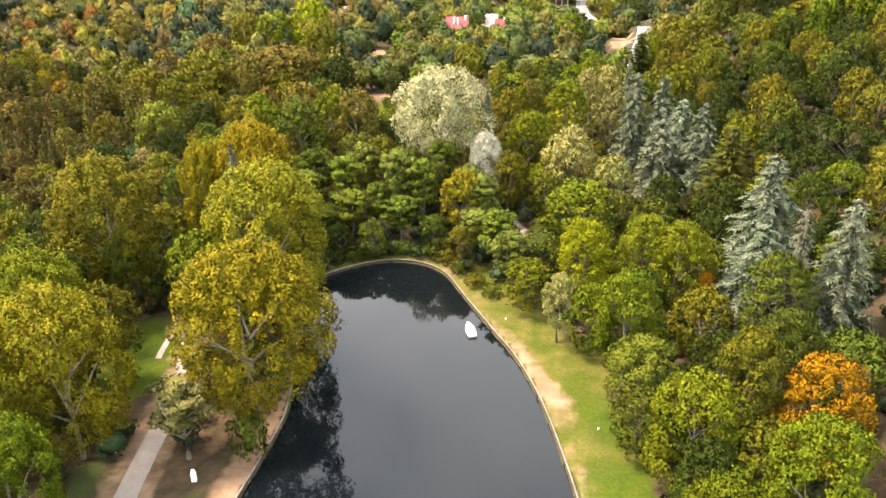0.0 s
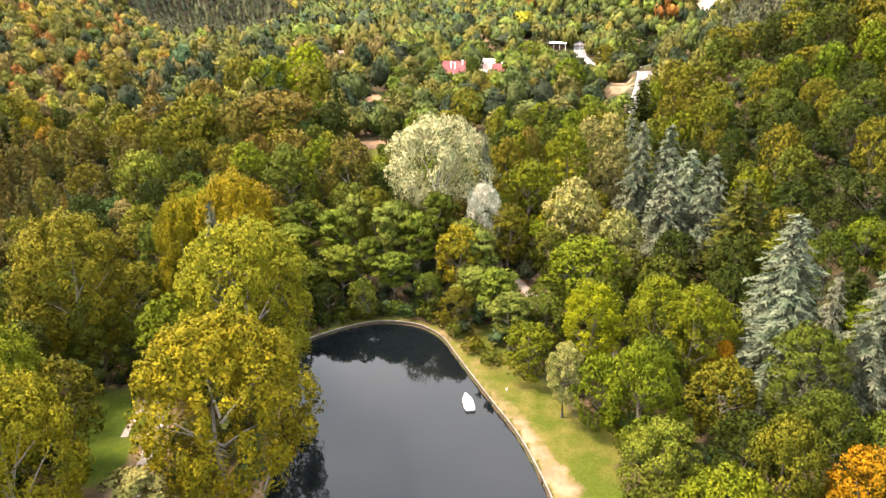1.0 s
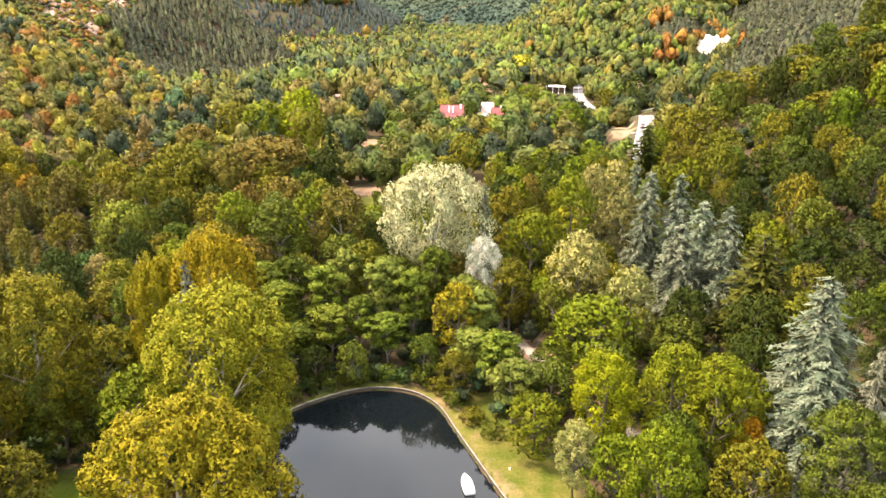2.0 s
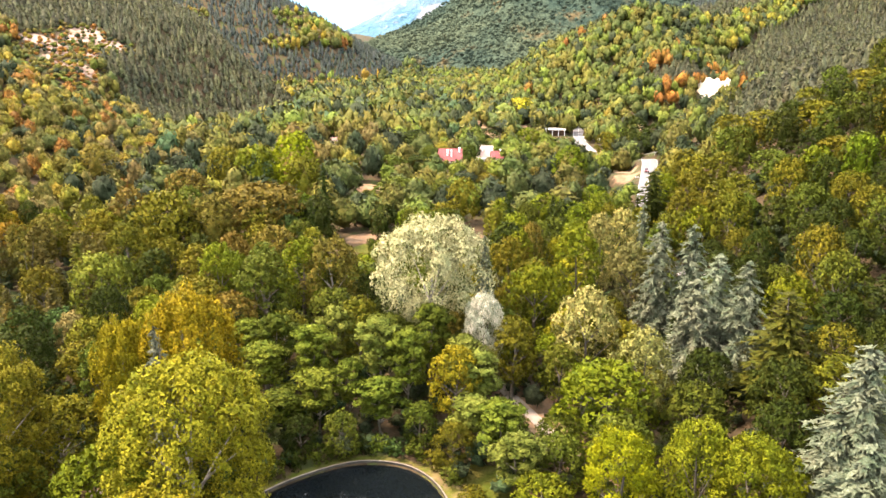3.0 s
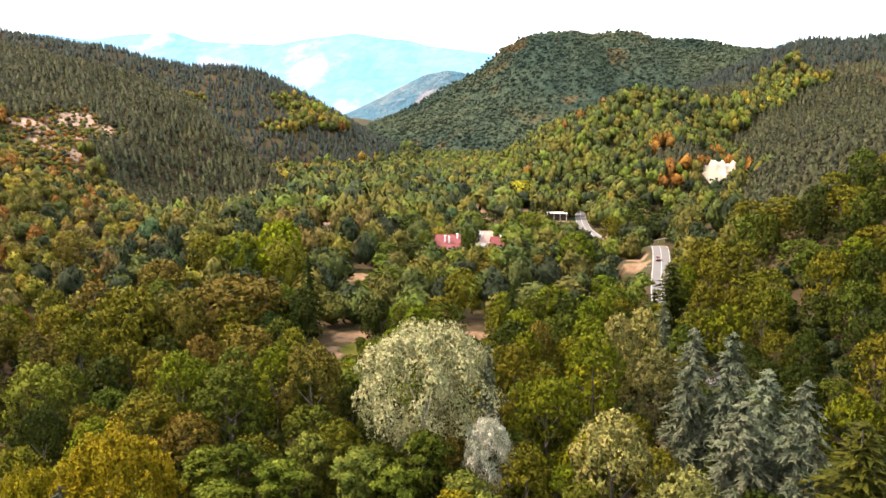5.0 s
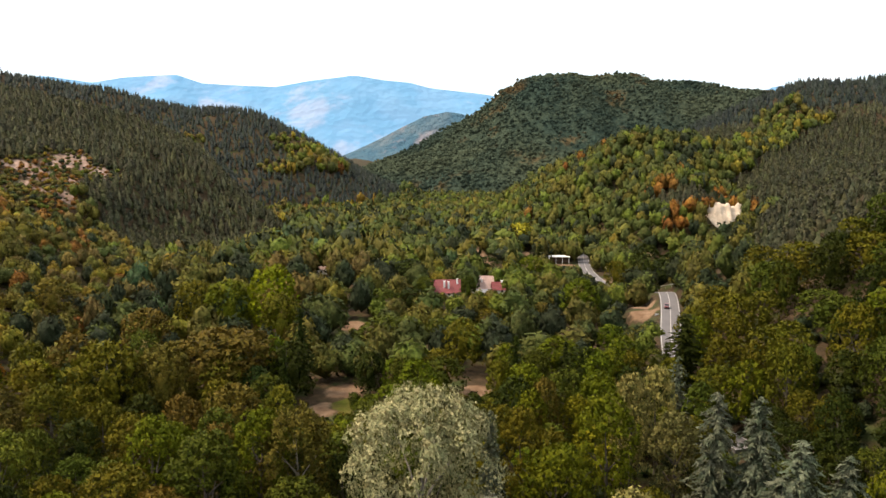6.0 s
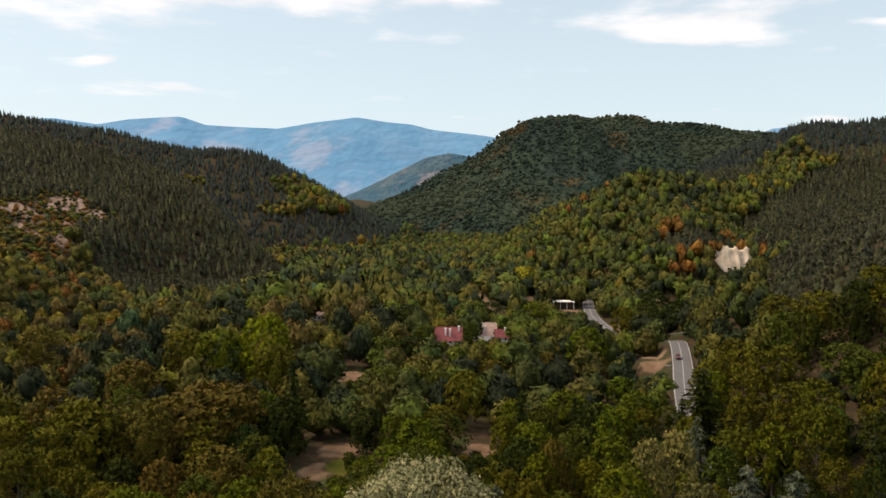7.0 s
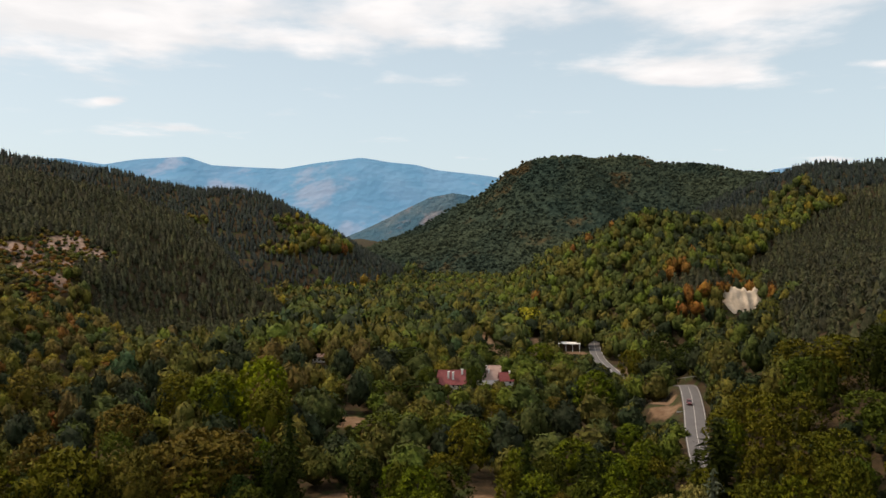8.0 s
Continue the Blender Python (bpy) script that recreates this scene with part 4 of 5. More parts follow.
# ---- far woods: one mesh a kind ----
def small_broadleaf(seed, n, lobes=7):
    """A rough crown of unit radius, base at z=0, height about 2."""
    rng = np.random.default_rng(seed)
    cen = np.array([(0, 0, 0.95), (0.45, 0.1, 0.95), (-0.3, 0.4, 0.9), (-0.15, -0.45, 0.9), (0.05, 0.05, 1.35), (0.25, 0.45, 0.65), (-0.5, -0.1, 0.6)]) + 0.09 * rng.normal(size=(7, 3))
    rad = np.array([0.8, 0.5, 0.48, 0.48, 0.5, 0.42, 0.42])
    cen, rad = cen[:lobes], rad[:lobes]
    i = rng.choice(lobes, n, p=rad ** 2 / np.sum(rad ** 2))
    d = rng.normal(size=(n, 3))
    d[:, 2] = d[:, 2] * 0.8 + 0.4
    d = unit(d)
    q = cen[i] + d * rad[i][:, None] * rng.uniform(0.88, 1.1, (n, 1))
    out_ = unit(q - np.array([0, 0, 0.7]))
    d = unit(0.5 * d + 0.7 * out_)
    a = rng.uniform(0.13, 0.26, n) * (150 / max(n, 60)) ** 0.35
    V, F = leaves(rng, q, unit(d + 0.5 * rng.normal(size=(n, 3))), a, a * 0.55, unit(d + np.array([0, 0, 0.4])))
    pieces, normals = [(V, F)], [np.repeat(unit(d + 0.35 * rng.normal(size=(n, 3))), 3, axis=0)]
    iv, jf = ICO0
    for c, r in zip(cen, rad):
        pieces.append((iv * r * 0.86 * (1 + 0.12 * rng.normal(size=(len(iv), 1))) + c, jf))
        normals.append(iv)
    V, F = joined(pieces)
    return V, F, np.concatenate(normals)


def small_pine(seed, n):
    """A rough, blunt-topped pine of unit radius, height about 3."""
    rng = np.random.default_rng(seed)
    u = rng.uniform(0, 1, n) ** 1.2
    ang = rng.uniform(0, 6.283, n)
    r = (1 - u) ** 0.5 * rng.uniform(0.65, 1.12, n)
    q = np.stack([np.cos(ang) * r, np.sin(ang) * r, 0.6 + 2.3 * u], 1)
    d = unit(np.stack([np.cos(ang), np.sin(ang), np.full(n, 0.8)], 1) + 0.3 * rng.normal(size=(n, 3)))
    a = rng.uniform(0.25, 0.45, n)
    out = np.stack([np.cos(ang), np.sin(ang), np.full(n, -0.3)], 1)
    k = 6
    cv = np.array([(0, 0, 2.85)] + [(0.75 * math.cos(6.283 * j / k) * rng.uniform(0.7, 1.1), 0.75 * math.sin(6.283 * j / k) * rng.uniform(0.7, 1.1), 0.9) for j in range(k)] + [(0.3 * math.cos(6.283 * j / k), 0.3 * math.sin(6.283 * j / k), 0.0) for j in range(k)])
    cf = [(0, 1 + j, 1 + (j + 1) % k) for j in range(k)]
    for j in range(k):
        p0, p1 = 1 + j, 1 + (j + 1) % k
        cf += [(p0, p0 + k, p1 + k), (p0, p1 + k, p1)]
    V, F = leaves(rng, q, d, a, a * 0.5, out)
    cn_ = unit(cv * np.array([1, 1, 0]) + np.array([0, 0, 0.5]))
    soft = np.repeat(unit(d + 0.3 * rng.normal(size=d.shape)), 3, axis=0)
    V, F = joined([(V, F), (cv, np.array(cf))])
    return V, F, np.concatenate([soft, cn_])


def woods(name, label, shapes, spots):
    """Many trees in one mesh. spots: x, y, z, radius, height, colour."""
    if not spots:
        return
    V, F, C, N, o = [], [], [], [], 0
    for n, (x, y, z, r, h, c) in enumerate(spots):
        v, f, nr = shapes[n % len(shapes)]
        ang = n * 2.399
        ca, sa_ = math.cos(ang), math.sin(ang)
        top = v[:, 2].max()
        w = np.stack([(v[:, 0] * ca - v[:, 1] * sa_) * r + x, (v[:, 0] * sa_ + v[:, 1] * ca) * r + y, v[:, 2] * (h / top) + z], 1)
        V.append(w)
        N.append(np.stack([nr[:, 0] * ca - nr[:, 1] * sa_, nr[:, 0] * sa_ + nr[:, 1] * ca, nr[:, 2]], 1))
        F.append(f + o)
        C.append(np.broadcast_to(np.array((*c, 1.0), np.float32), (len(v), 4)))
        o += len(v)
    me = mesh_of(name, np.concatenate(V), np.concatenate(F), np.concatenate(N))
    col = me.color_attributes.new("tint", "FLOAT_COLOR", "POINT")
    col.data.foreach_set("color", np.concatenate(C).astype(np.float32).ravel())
    me.materials.append(LEAF_FAR)
    ob = new(name, me)
    tagged(ob, label, "woods", kind="stuff")
    print(name, len(spots), len(me.polygons))


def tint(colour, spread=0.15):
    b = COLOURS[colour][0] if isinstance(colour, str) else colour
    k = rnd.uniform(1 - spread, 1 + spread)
    # lifted and blued: distance haze put into the foliage colour, near undergrowth too
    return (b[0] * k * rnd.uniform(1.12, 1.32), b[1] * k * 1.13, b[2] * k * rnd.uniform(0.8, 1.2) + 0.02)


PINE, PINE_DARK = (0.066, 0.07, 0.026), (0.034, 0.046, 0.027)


def pine_land(x, y, z):
    """How likely pines are here."""
    n = noise.noise(Vector((x * 0.008, y * 0.008, 3.0))) * 0.5 + noise.noise(Vector((x * 0.025, y * 0.025, 7.0))) * 0.3
    v = -0.6
    if x < -40:
        if y > 720:
            v = 0.7 - 1.7 * math.exp(-((x + 138) / 46) ** 2 - ((y - 872) / 34) ** 2) - 1.2 * math.exp(-((x + 165) / 26) ** 2 - ((y - 815) / 16) ** 2) - 0.9 * math.exp(-((x + 262) / 40) ** 2 - ((y - 850) / 22) ** 2)
        else:
            v = (y - 455 - 0.45 * max(0, -x - 120)) / 60
        if x > -100 or y > 620:
            v = min(v, (z - 17) / 8)
    elif x > 95 and y < 520:
        v = (z - 36) / 16
    elif x > 205 and y > 520:
        v = 0.3 - (1.3 * math.exp(-((y - 601 - 1.09 * (x - 220)) / 16) ** 2) if x < 335 else 0)
    return v + n


def not_scar(x, y):
    s = open_ground(x, y)
    for cx, cy, r in SCARS:
        s |= (np.hypot(x - cx, y - cy) < r * 0.95) & (np.sin(x * 1.7 + y * 0.9) + np.sin(y * 1.3) < 1.2)
    return s


def near_scar(x, y):
    """On or just below bare ground."""
    for cx, cy, r in SCARS:
        if abs(x - cx) < r + 1 and -r - 20 < y - cy < r + 1:
            return True
    return False


def view_wedge(x, y):
    return abs(x) < 0.62 * (y - 40) + 70


mid_shapes = [small_broadleaf(300 + i, 240, 5) for i in range(5)]
far_shapes = [small_broadleaf(320 + i, 20, 1) for i in range(4)]
slope_shapes = [small_broadleaf(330 + i, 44, 3) for i in range(5)]
bush_shapes = [small_broadleaf(380 + i, 40, 3) for i in range(4)]
pine_shapes = [small_pine(340 + i, 26) for i in range(4)]
far_pines = [small_pine(360 + i, 9) for i in range(4)]

for area, tries, pack, bshape, pshape, grown, tag_ in (
    ((-270, 230, 265, 430), 5200, 0.70, mid_shapes, pine_shapes, 1.0, "valley"),
    ((-460, 380, 430, 700), 27000, 0.5, slope_shapes, pine_shapes, 1.0, "hillside"),
    ((-700, 700, 700, 1060), 26000, 0.5, far_shapes, far_pines, 1.0, "distant"),
):
    xs, ys, _ = scatter(area, tries, pack, not_scar)
    zs = height(xs, ys)
    broad, pines = [], []
    if tag_ == "valley":   # low trees close along the uphill side of the road
        for k in range(34):
            y = 264 + 2.7 * k + rnd.uniform(-0.8, 0.8)
            x = float(np.interp(y, [p[1] for p in ROAD[:9]], [p[0] for p in ROAD[:9]])) + rnd.uniform(6.4, 8.2)
            r = rnd.uniform(2.4, 3.6)
            broad.append((x, y, zat(x, y) - 1.4, r, rnd.uniform(6, 10), tint(choose([("dgreen", 3), ("green", 3), ("olive", 2)]))))
    for x, y, z in zip(xs, ys, zs):
        if not view_wedge(x, y):
            continue
        if pine_land(x, y, z) > 0 and not near_scar(x, y):
            r, h = rnd.uniform(2.0, 3.2) * grown, rnd.uniform(6.5, 10.0) * grown
            if sight_cap(x, y) > h and spacing.free(x, y, r, pack * 0.95):
                spacing.add(x, y, r)
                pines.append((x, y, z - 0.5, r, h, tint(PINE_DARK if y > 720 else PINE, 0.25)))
        else:
            kind, colour, top, R = zone(x, y)
            R *= grown * (rnd.uniform(0.6, 1.3) if area[2] >= 430 else 1.0)
            valley = -105 < x < 70 and 430 <= y < 720 and z < 16
            if -110 < x < 60 and y < 430:
                R *= 1.2
            elif valley:
                R, top = R * 1.45, top * 1.2
            cap = sight_cap(x, y)
            if cap < 1.8:
                continue
            if cap < top:
                top, R = cap, min(R, max(1.8, cap * 0.5))
            if near_scar(x, y):
                top, R = rnd.uniform(2.5, 4.5), rnd.uniform(1.6, 2.6)
            if valley:
                colour = choose([("olive", 4), ("green", 4), ("dgreen", 4), ("ygreen", 1), ("teal", 1)])
            elif area[2] >= 430 and x < -60:
                sunny, patch = y > 720 and x > -215, noise.noise(Vector((x * 0.03, y * 0.03, 9.0)))
                colour = choose([("olive", 4), ("green", 2), ("dgreen", 0.3 if sunny else 2), ("rust", 4.0 if y < 590 and x < -150 and patch > 0.12 else 0.15), ("amber", 2.5 if y < 590 and x < -130 and patch > -0.05 else 2.0 if sunny else 0.2), ("brown", 2), ("ygreen", 5 if sunny else 1)])
            elif area[2] >= 430:
                colour = choose([("olive", 4), ("green", 5), ("ygreen", 2), ("dgreen", 1.5), ("yellow", 1.5 if 205 < x < 335 and y < 730 else 0.05), ("amber", 1.5 if 205 < x < 335 and y < 730 else 0.1), ("rust", 5 if 135 < x < 200 and 475 < y < 540 else 0.12)])
            if spacing.free(x, y, R, pack):
                spacing.add(x, y, R)
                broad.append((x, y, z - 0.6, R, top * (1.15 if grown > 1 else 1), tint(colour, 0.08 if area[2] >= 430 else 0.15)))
    woods(tag_ + "_woods", "mixed green, olive and autumn broadleaf woods", bshape, broad)
    woods(tag_ + "_pines", "dense dark pine woods covering the hillside", pshape, pines)

# scrub on and below the bare slopes
spots = []
scrub = Spacing(6.0)
for cx, cy, r in SCARS:
    for _ in range(int(6 * r)):
        x, y, R = cx + rnd.gauss(0, r * 0.8), cy + rnd.gauss(-9, r * 1.1), rnd.uniform(0.9, 2.0)
        if scrub.free(x, y, R, 0.9) and not open_ground(np.array([x]), np.array([y]))[0]:
            scrub.add(x, y, R)
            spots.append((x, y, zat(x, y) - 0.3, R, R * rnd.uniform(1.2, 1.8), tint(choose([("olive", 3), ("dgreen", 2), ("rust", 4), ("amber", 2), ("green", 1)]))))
for k in range(36):   # along the foot of the rock faces
    x, y, R = (174.5 + rnd.uniform(-16, 16), 470 + rnd.uniform(-4, 1), rnd.uniform(1.4, 2.4)) if k < 26 else (123.5 + rnd.uniform(-9, 9), 458 + rnd.uniform(-3, 2), rnd.uniform(1.6, 2.6))
    spots.append((x, y, zat(x, y) - 0.4, R, R * rnd.uniform(1.6, 2.8), tint(choose([("olive", 3), ("green", 3), ("rust", 2)]))))
woods("hillside_scrub", "low olive and rust-coloured scrub on bare slopes", bush_shapes, spots)

# low growth under and between the trees
def no_bank(x, y):
    return open_ground(x, y) | ((x > 2) & (y < 128) & (line_distance(x, y, SHORE, True)[0] < 13.5))


spots = []
xs, ys, _ = scatter((-120, 120, 45, 240), 3600, 0.7, no_bank)
under = Spacing(6.0)
for x, y in zip(xs, ys):
    R = rnd.uniform(1.4, 2.8)
    if abs(x) < 0.5 * y + 26 and under.free(x, y, R, 0.78) and sight_cap(x, y) > 5:
        under.add(x, y, R)
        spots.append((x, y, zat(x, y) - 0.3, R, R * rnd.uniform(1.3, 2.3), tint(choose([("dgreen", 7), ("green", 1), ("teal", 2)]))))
woods("undergrowth", "green shrubby undergrowth beneath the trees", bush_shapes, spots)

# woods behind and beside the camera
spots = []
xs, ys, _ = scatter((-150, 150, -160, 60), 1500, 0.75)
for x, y in zip(xs, ys):
    kind, colour, top, R = zone(x, y)
    if spacing.free(x, y, R, 0.78):
        spacing.add(x, y, R)
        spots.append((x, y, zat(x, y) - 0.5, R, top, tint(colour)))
woods("lakeside_woods", "green and olive broadleaf woods round the pond", [small_broadleaf(400 + i, 30, 3) for i in range(4)], spots)


# ---- distance: backdrop ridges, haze painted into colour and glow ----
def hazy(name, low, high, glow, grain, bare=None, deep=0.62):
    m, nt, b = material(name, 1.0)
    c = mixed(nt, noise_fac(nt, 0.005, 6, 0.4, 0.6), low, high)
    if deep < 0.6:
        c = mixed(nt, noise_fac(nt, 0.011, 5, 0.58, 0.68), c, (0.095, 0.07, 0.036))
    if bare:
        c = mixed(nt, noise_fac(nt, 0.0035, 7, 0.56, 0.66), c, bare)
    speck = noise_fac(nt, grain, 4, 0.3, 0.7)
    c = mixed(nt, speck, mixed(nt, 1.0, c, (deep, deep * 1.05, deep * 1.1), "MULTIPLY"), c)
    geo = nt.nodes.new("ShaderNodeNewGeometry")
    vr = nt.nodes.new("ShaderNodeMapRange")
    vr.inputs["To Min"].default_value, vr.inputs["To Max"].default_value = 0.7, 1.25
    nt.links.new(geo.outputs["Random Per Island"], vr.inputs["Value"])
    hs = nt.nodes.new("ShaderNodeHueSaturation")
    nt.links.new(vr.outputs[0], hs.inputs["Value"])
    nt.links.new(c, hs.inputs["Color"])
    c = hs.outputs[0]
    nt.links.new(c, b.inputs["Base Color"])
    # even emission stands in for the veil of haze
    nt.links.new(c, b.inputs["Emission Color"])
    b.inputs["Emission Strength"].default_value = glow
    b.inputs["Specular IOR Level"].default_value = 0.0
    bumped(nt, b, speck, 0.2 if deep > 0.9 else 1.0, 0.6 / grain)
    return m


def backdrop_ridge(name, crest, depth, mat, label, rough, fine=260, leafy=0.0, gully=0.04):
    """A mountain ridge with folds: crest points (x, height) at its distance."""
    rng = np.random.default_rng(len(name))
    y0 = crest[0][2]
    xs = np.linspace(crest[0][0], crest[-1][0], fine)
    hs = np.interp(xs, [c[0] for c in crest], [c[1] for c in crest])
    V = []
    rows = fine // 7
    for j in range(rows):
        u = j / (rows - 1)
        for x, h in zip(xs, hs):
            n = noise.fractal(Vector((x * rough, u * depth * rough, 1.7)), 0.9, 2.1, 6)
            fold = noise.ridged_multi_fractal(Vector((x * rough * 0.6, u * 1.2, 4.0)), 0.9, 2.0, 4, 1.0, 2.0)
            V.append((x, y0 - u * depth + fold * depth * 0.12 * u, h * (1 - u) ** 1.15 + (n * 0.05 + (fold + 0.5 * noise.ridged_multi_fractal(Vector((x * rough * 1.7, u * 2.0, 8.0)), 0.9, 2.0, 3, 1.0, 2.0)) * gully) * h * min(1, u * 3) - 10 * u + n * h * 0.012 + leafy * rng.uniform(-1, 1)))
    nx = len(xs)
    idx = np.arange(nx * rows).reshape(rows, nx)
    a, b, c, e = idx[:-1, :-1].ravel(), idx[:-1, 1:].ravel(), idx[1:, 1:].ravel(), idx[1:, :-1].ravel()
    tris = np.concatenate([np.stack([a, c, b], 1), np.stack([a, e, c], 1)])
    me = mesh_of(name, V, tris)
    me.polygons.foreach_set("use_smooth", np.ones(len(tris), bool))
    me.materials.append(mat)
    tagged(new(name, me), label, "mountain", kind="structure")
    return V


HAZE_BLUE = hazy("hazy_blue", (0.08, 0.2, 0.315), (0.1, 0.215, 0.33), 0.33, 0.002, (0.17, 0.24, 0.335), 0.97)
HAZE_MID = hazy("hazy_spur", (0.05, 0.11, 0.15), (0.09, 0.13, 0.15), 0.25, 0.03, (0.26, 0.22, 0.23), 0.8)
# hill and tree tops: bluish tone and glow imitate light haze
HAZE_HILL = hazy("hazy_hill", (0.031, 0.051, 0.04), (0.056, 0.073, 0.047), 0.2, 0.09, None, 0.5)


def crest_at(D, pts):
    """Crest from bearings: (sideways, upward) slopes as seen from the valley's mouth, at distance D."""
    return [(2.7 + D * s, 70.7 + D * e, 79.8 + D) for s, e in pts]


MOUNTAINS = [(-0.8, 0.09), (-0.562, 0.1089), (-0.523, 0.1097), (-0.465, 0.1018), (-0.422, 0.1081), (-0.352, 0.1119), (-0.34, 0.108), (-0.317, 0.1002), (-0.282, 0.0979), (-0.219, 0.0955), (-0.172, 0.1033), (-0.11, 0.1095), (-0.071, 0.1032), (-0.036, 0.1001), (-0.009, 0.0931), (0.069, 0.0845), (0.14, 0.0704), (0.405, 0.0703), (0.46, 0.0944), (0.484, 0.0976), (0.515, 0.0936), (0.609, 0.0858), (0.8, 0.07)]
SPUR = [(-0.3, -0.02), (-0.142, -0.0036), (-0.11, 0.0097), (-0.071, 0.0276), (-0.056, 0.0354), (-0.016, 0.0549), (0.015, 0.0611), (0.034, 0.0588), (0.069, 0.047), (0.109, 0.0158), (0.2, 0.0)]
HILL = [(-0.25, -0.045), (-0.126, -0.0231), (-0.079, -0.0075), (-0.032, 0.012), (0.015, 0.0393), (0.054, 0.0588), (0.077, 0.0768), (0.093, 0.0893), (0.12, 0.1025), (0.14, 0.1087), (0.179, 0.1126), (0.21, 0.1079), (0.241, 0.1118), (0.272, 0.1126), (0.296, 0.104), (0.315, 0.1016), (0.339, 0.104), (0.374, 0.1008), (0.405, 0.0922), (0.46, 0.0868), (0.523, 0.0702), (0.64, 0.0467), (0.8, 0.02)]
backdrop_ridge("backdrop_mountains", crest_at(4300, MOUNTAINS), 900, HAZE_BLUE, "distant mountain ridge with blue haze painted in", 0.0011)
backdrop_ridge("backdrop_spur", crest_at(3000, SPUR), 400, HAZE_MID, "rocky spur between the hills with haze painted in", 0.003)
hill_places = backdrop_ridge("backdrop_hill", crest_at(1350, HILL), 480, HAZE_HILL, "rounded wooded hill with light haze painted in", 0.005, 430, 1.5, 0.10)


# tree tops on the far hill, in the same glowing haze-tinted material
hrng = np.random.default_rng(5)
hv = np.array(hill_places)
hv = hv[(hv[:, 2] > 4) & (hv[:, 0] > -190) & (hv[:, 0] < 760)]
pick = hv[hrng.choice(len(hv), 17000)] + hrng.normal(size=(17000, 3)) * np.array([4, 8, 0.5])
octa = np.array([(1, 0, 0), (0, 1, 0), (-1, 0, 0), (0, -1, 0), (0, 0, 1.0), (0, 0, -0.6)])
octf = np.array([(0, 1, 4), (1, 2, 4), (2, 3, 4), (3, 0, 4), (1, 0, 5), (2, 1, 5), (3, 2, 5), (0, 3, 5)])
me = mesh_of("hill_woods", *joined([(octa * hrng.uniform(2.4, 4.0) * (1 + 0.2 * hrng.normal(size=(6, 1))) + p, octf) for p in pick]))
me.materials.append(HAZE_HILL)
tagged(new("hill_woods", me), "dark green woods on the far rounded hill with haze painted in", "woods", kind="stuff")


# ---- rock faces ----
ROCK = plain("pale_rock", (0.6, 0.49, 0.37), 0.95, scale=0.25, vary=0.4, bump=1.0)
CLAY = plain("tan_clay", (0.48, 0.31, 0.17), 0.95, scale=0.25, vary=0.35, bump=1.0)


def outcrop(x, y, z0, w, h, depth, mat, label, seed):
    """A craggy, leaning face, gullied and broken along its top."""
    nx, nz = 46, 22
    V = []
    for j in range(nz):
        v = j / (nz - 1)
        for i in range(nx):
            u = i / (nx - 1) * 2 - 1
            edge = max(0.0, 1 - abs(u) ** 3) * (1 - 0.3 * u)
            crest = h * edge * (0.82 + 0.26 * noise.noise(Vector((u * 2.1, seed, 0.5))) + 0.1 * noise.noise(Vector((u * 6, seed, 2.5))) + 0.06 * noise.noise(Vector((u * 17, seed, 4.5))))
            gul = noise.ridged_multi_fractal(Vector((u * 3.0 + v, v * 2.2, seed)), 1.0, 2.0, 5, 1.0, 2.0)
            V.append((x + u * w / 2, y + depth * v ** 1.3 - gul * 0.5 + 0.8 * noise.noise(Vector((u * 7, v * 5, seed + 3))) + (1 - min(edge, 1)) * depth, z0 - 10 + (max(crest, 0) + 10) * v + 0.4 * noise.noise(Vector((u * 14, v * 9, seed)))))
    top = len(V)
    for i in range(nx):
        vx, vy, vz = V[(nz - 1) * nx + i]
        V.append((vx, vy + 7, vz - 8))
    idx = np.arange(nx * (nz + 1)).reshape(nz + 1, nx)
    a, b, c, e = idx[:-1, :-1].ravel(), idx[:-1, 1:].ravel(), idx[1:, 1:].ravel(), idx[1:, :-1].ravel()
    me = mesh_of("rock_face", V, np.concatenate([np.stack([a, b, c], 1), np.stack([a, c, e], 1)]))
    me.materials.append(mat)
    tagged(new("rock_face", me), label, "rock face")


outcrop(173, 472, 25.5, 38, 20, 13, ROCK, "pale cream eroded rock face in the hillside", 3.1)
outcrop(124, 464, 12, 20, 10, 9, CLAY, "tan clay bank in the wooded hillside", 7.7)

# ---- things by the pond ----
def lump(bm, verts, faces):
    vs = [bm.verts.new(v) for v in verts]
    for f in faces:
        bm.faces.new([vs[i] for i in f])


def box(bm, x0, y0, z0, x1, y1, z1, bevel=0.0):
    """A block, its edges eased."""
    g = bmesh.ops.create_cube(bm, size=1.0)["verts"]
    bmesh.ops.transform(bm, matrix=Matrix.LocRotScale(((x0 + x1) / 2, (y0 + y1) / 2, (z0 + z1) / 2), None, (x1 - x0, y1 - y0, z1 - z0)), verts=g)
    if bevel:
        edges = {e for v in g for e in v.link_edges}
        bmesh.ops.bevel(bm, geom=list(edges), offset=bevel, segments=2, affect="EDGES", profile=0.5)
    return bm


def boxed(*a):
    return box(bmesh.new(), *a)


def rod(bm, p, q, r, sides=8):
    a, b = Vector(p), Vector(q)
    g = bmesh.ops.create_cone(bm, cap_ends=True, segments=sides, radius1=r, radius2=r, depth=(b - a).length)["verts"]
    bmesh.ops.transform(bm, matrix=Matrix.Translation((a + b) / 2) @ (b - a).to_track_quat("Z", "Y").to_matrix().to_4x4(), verts=g)
    return bm


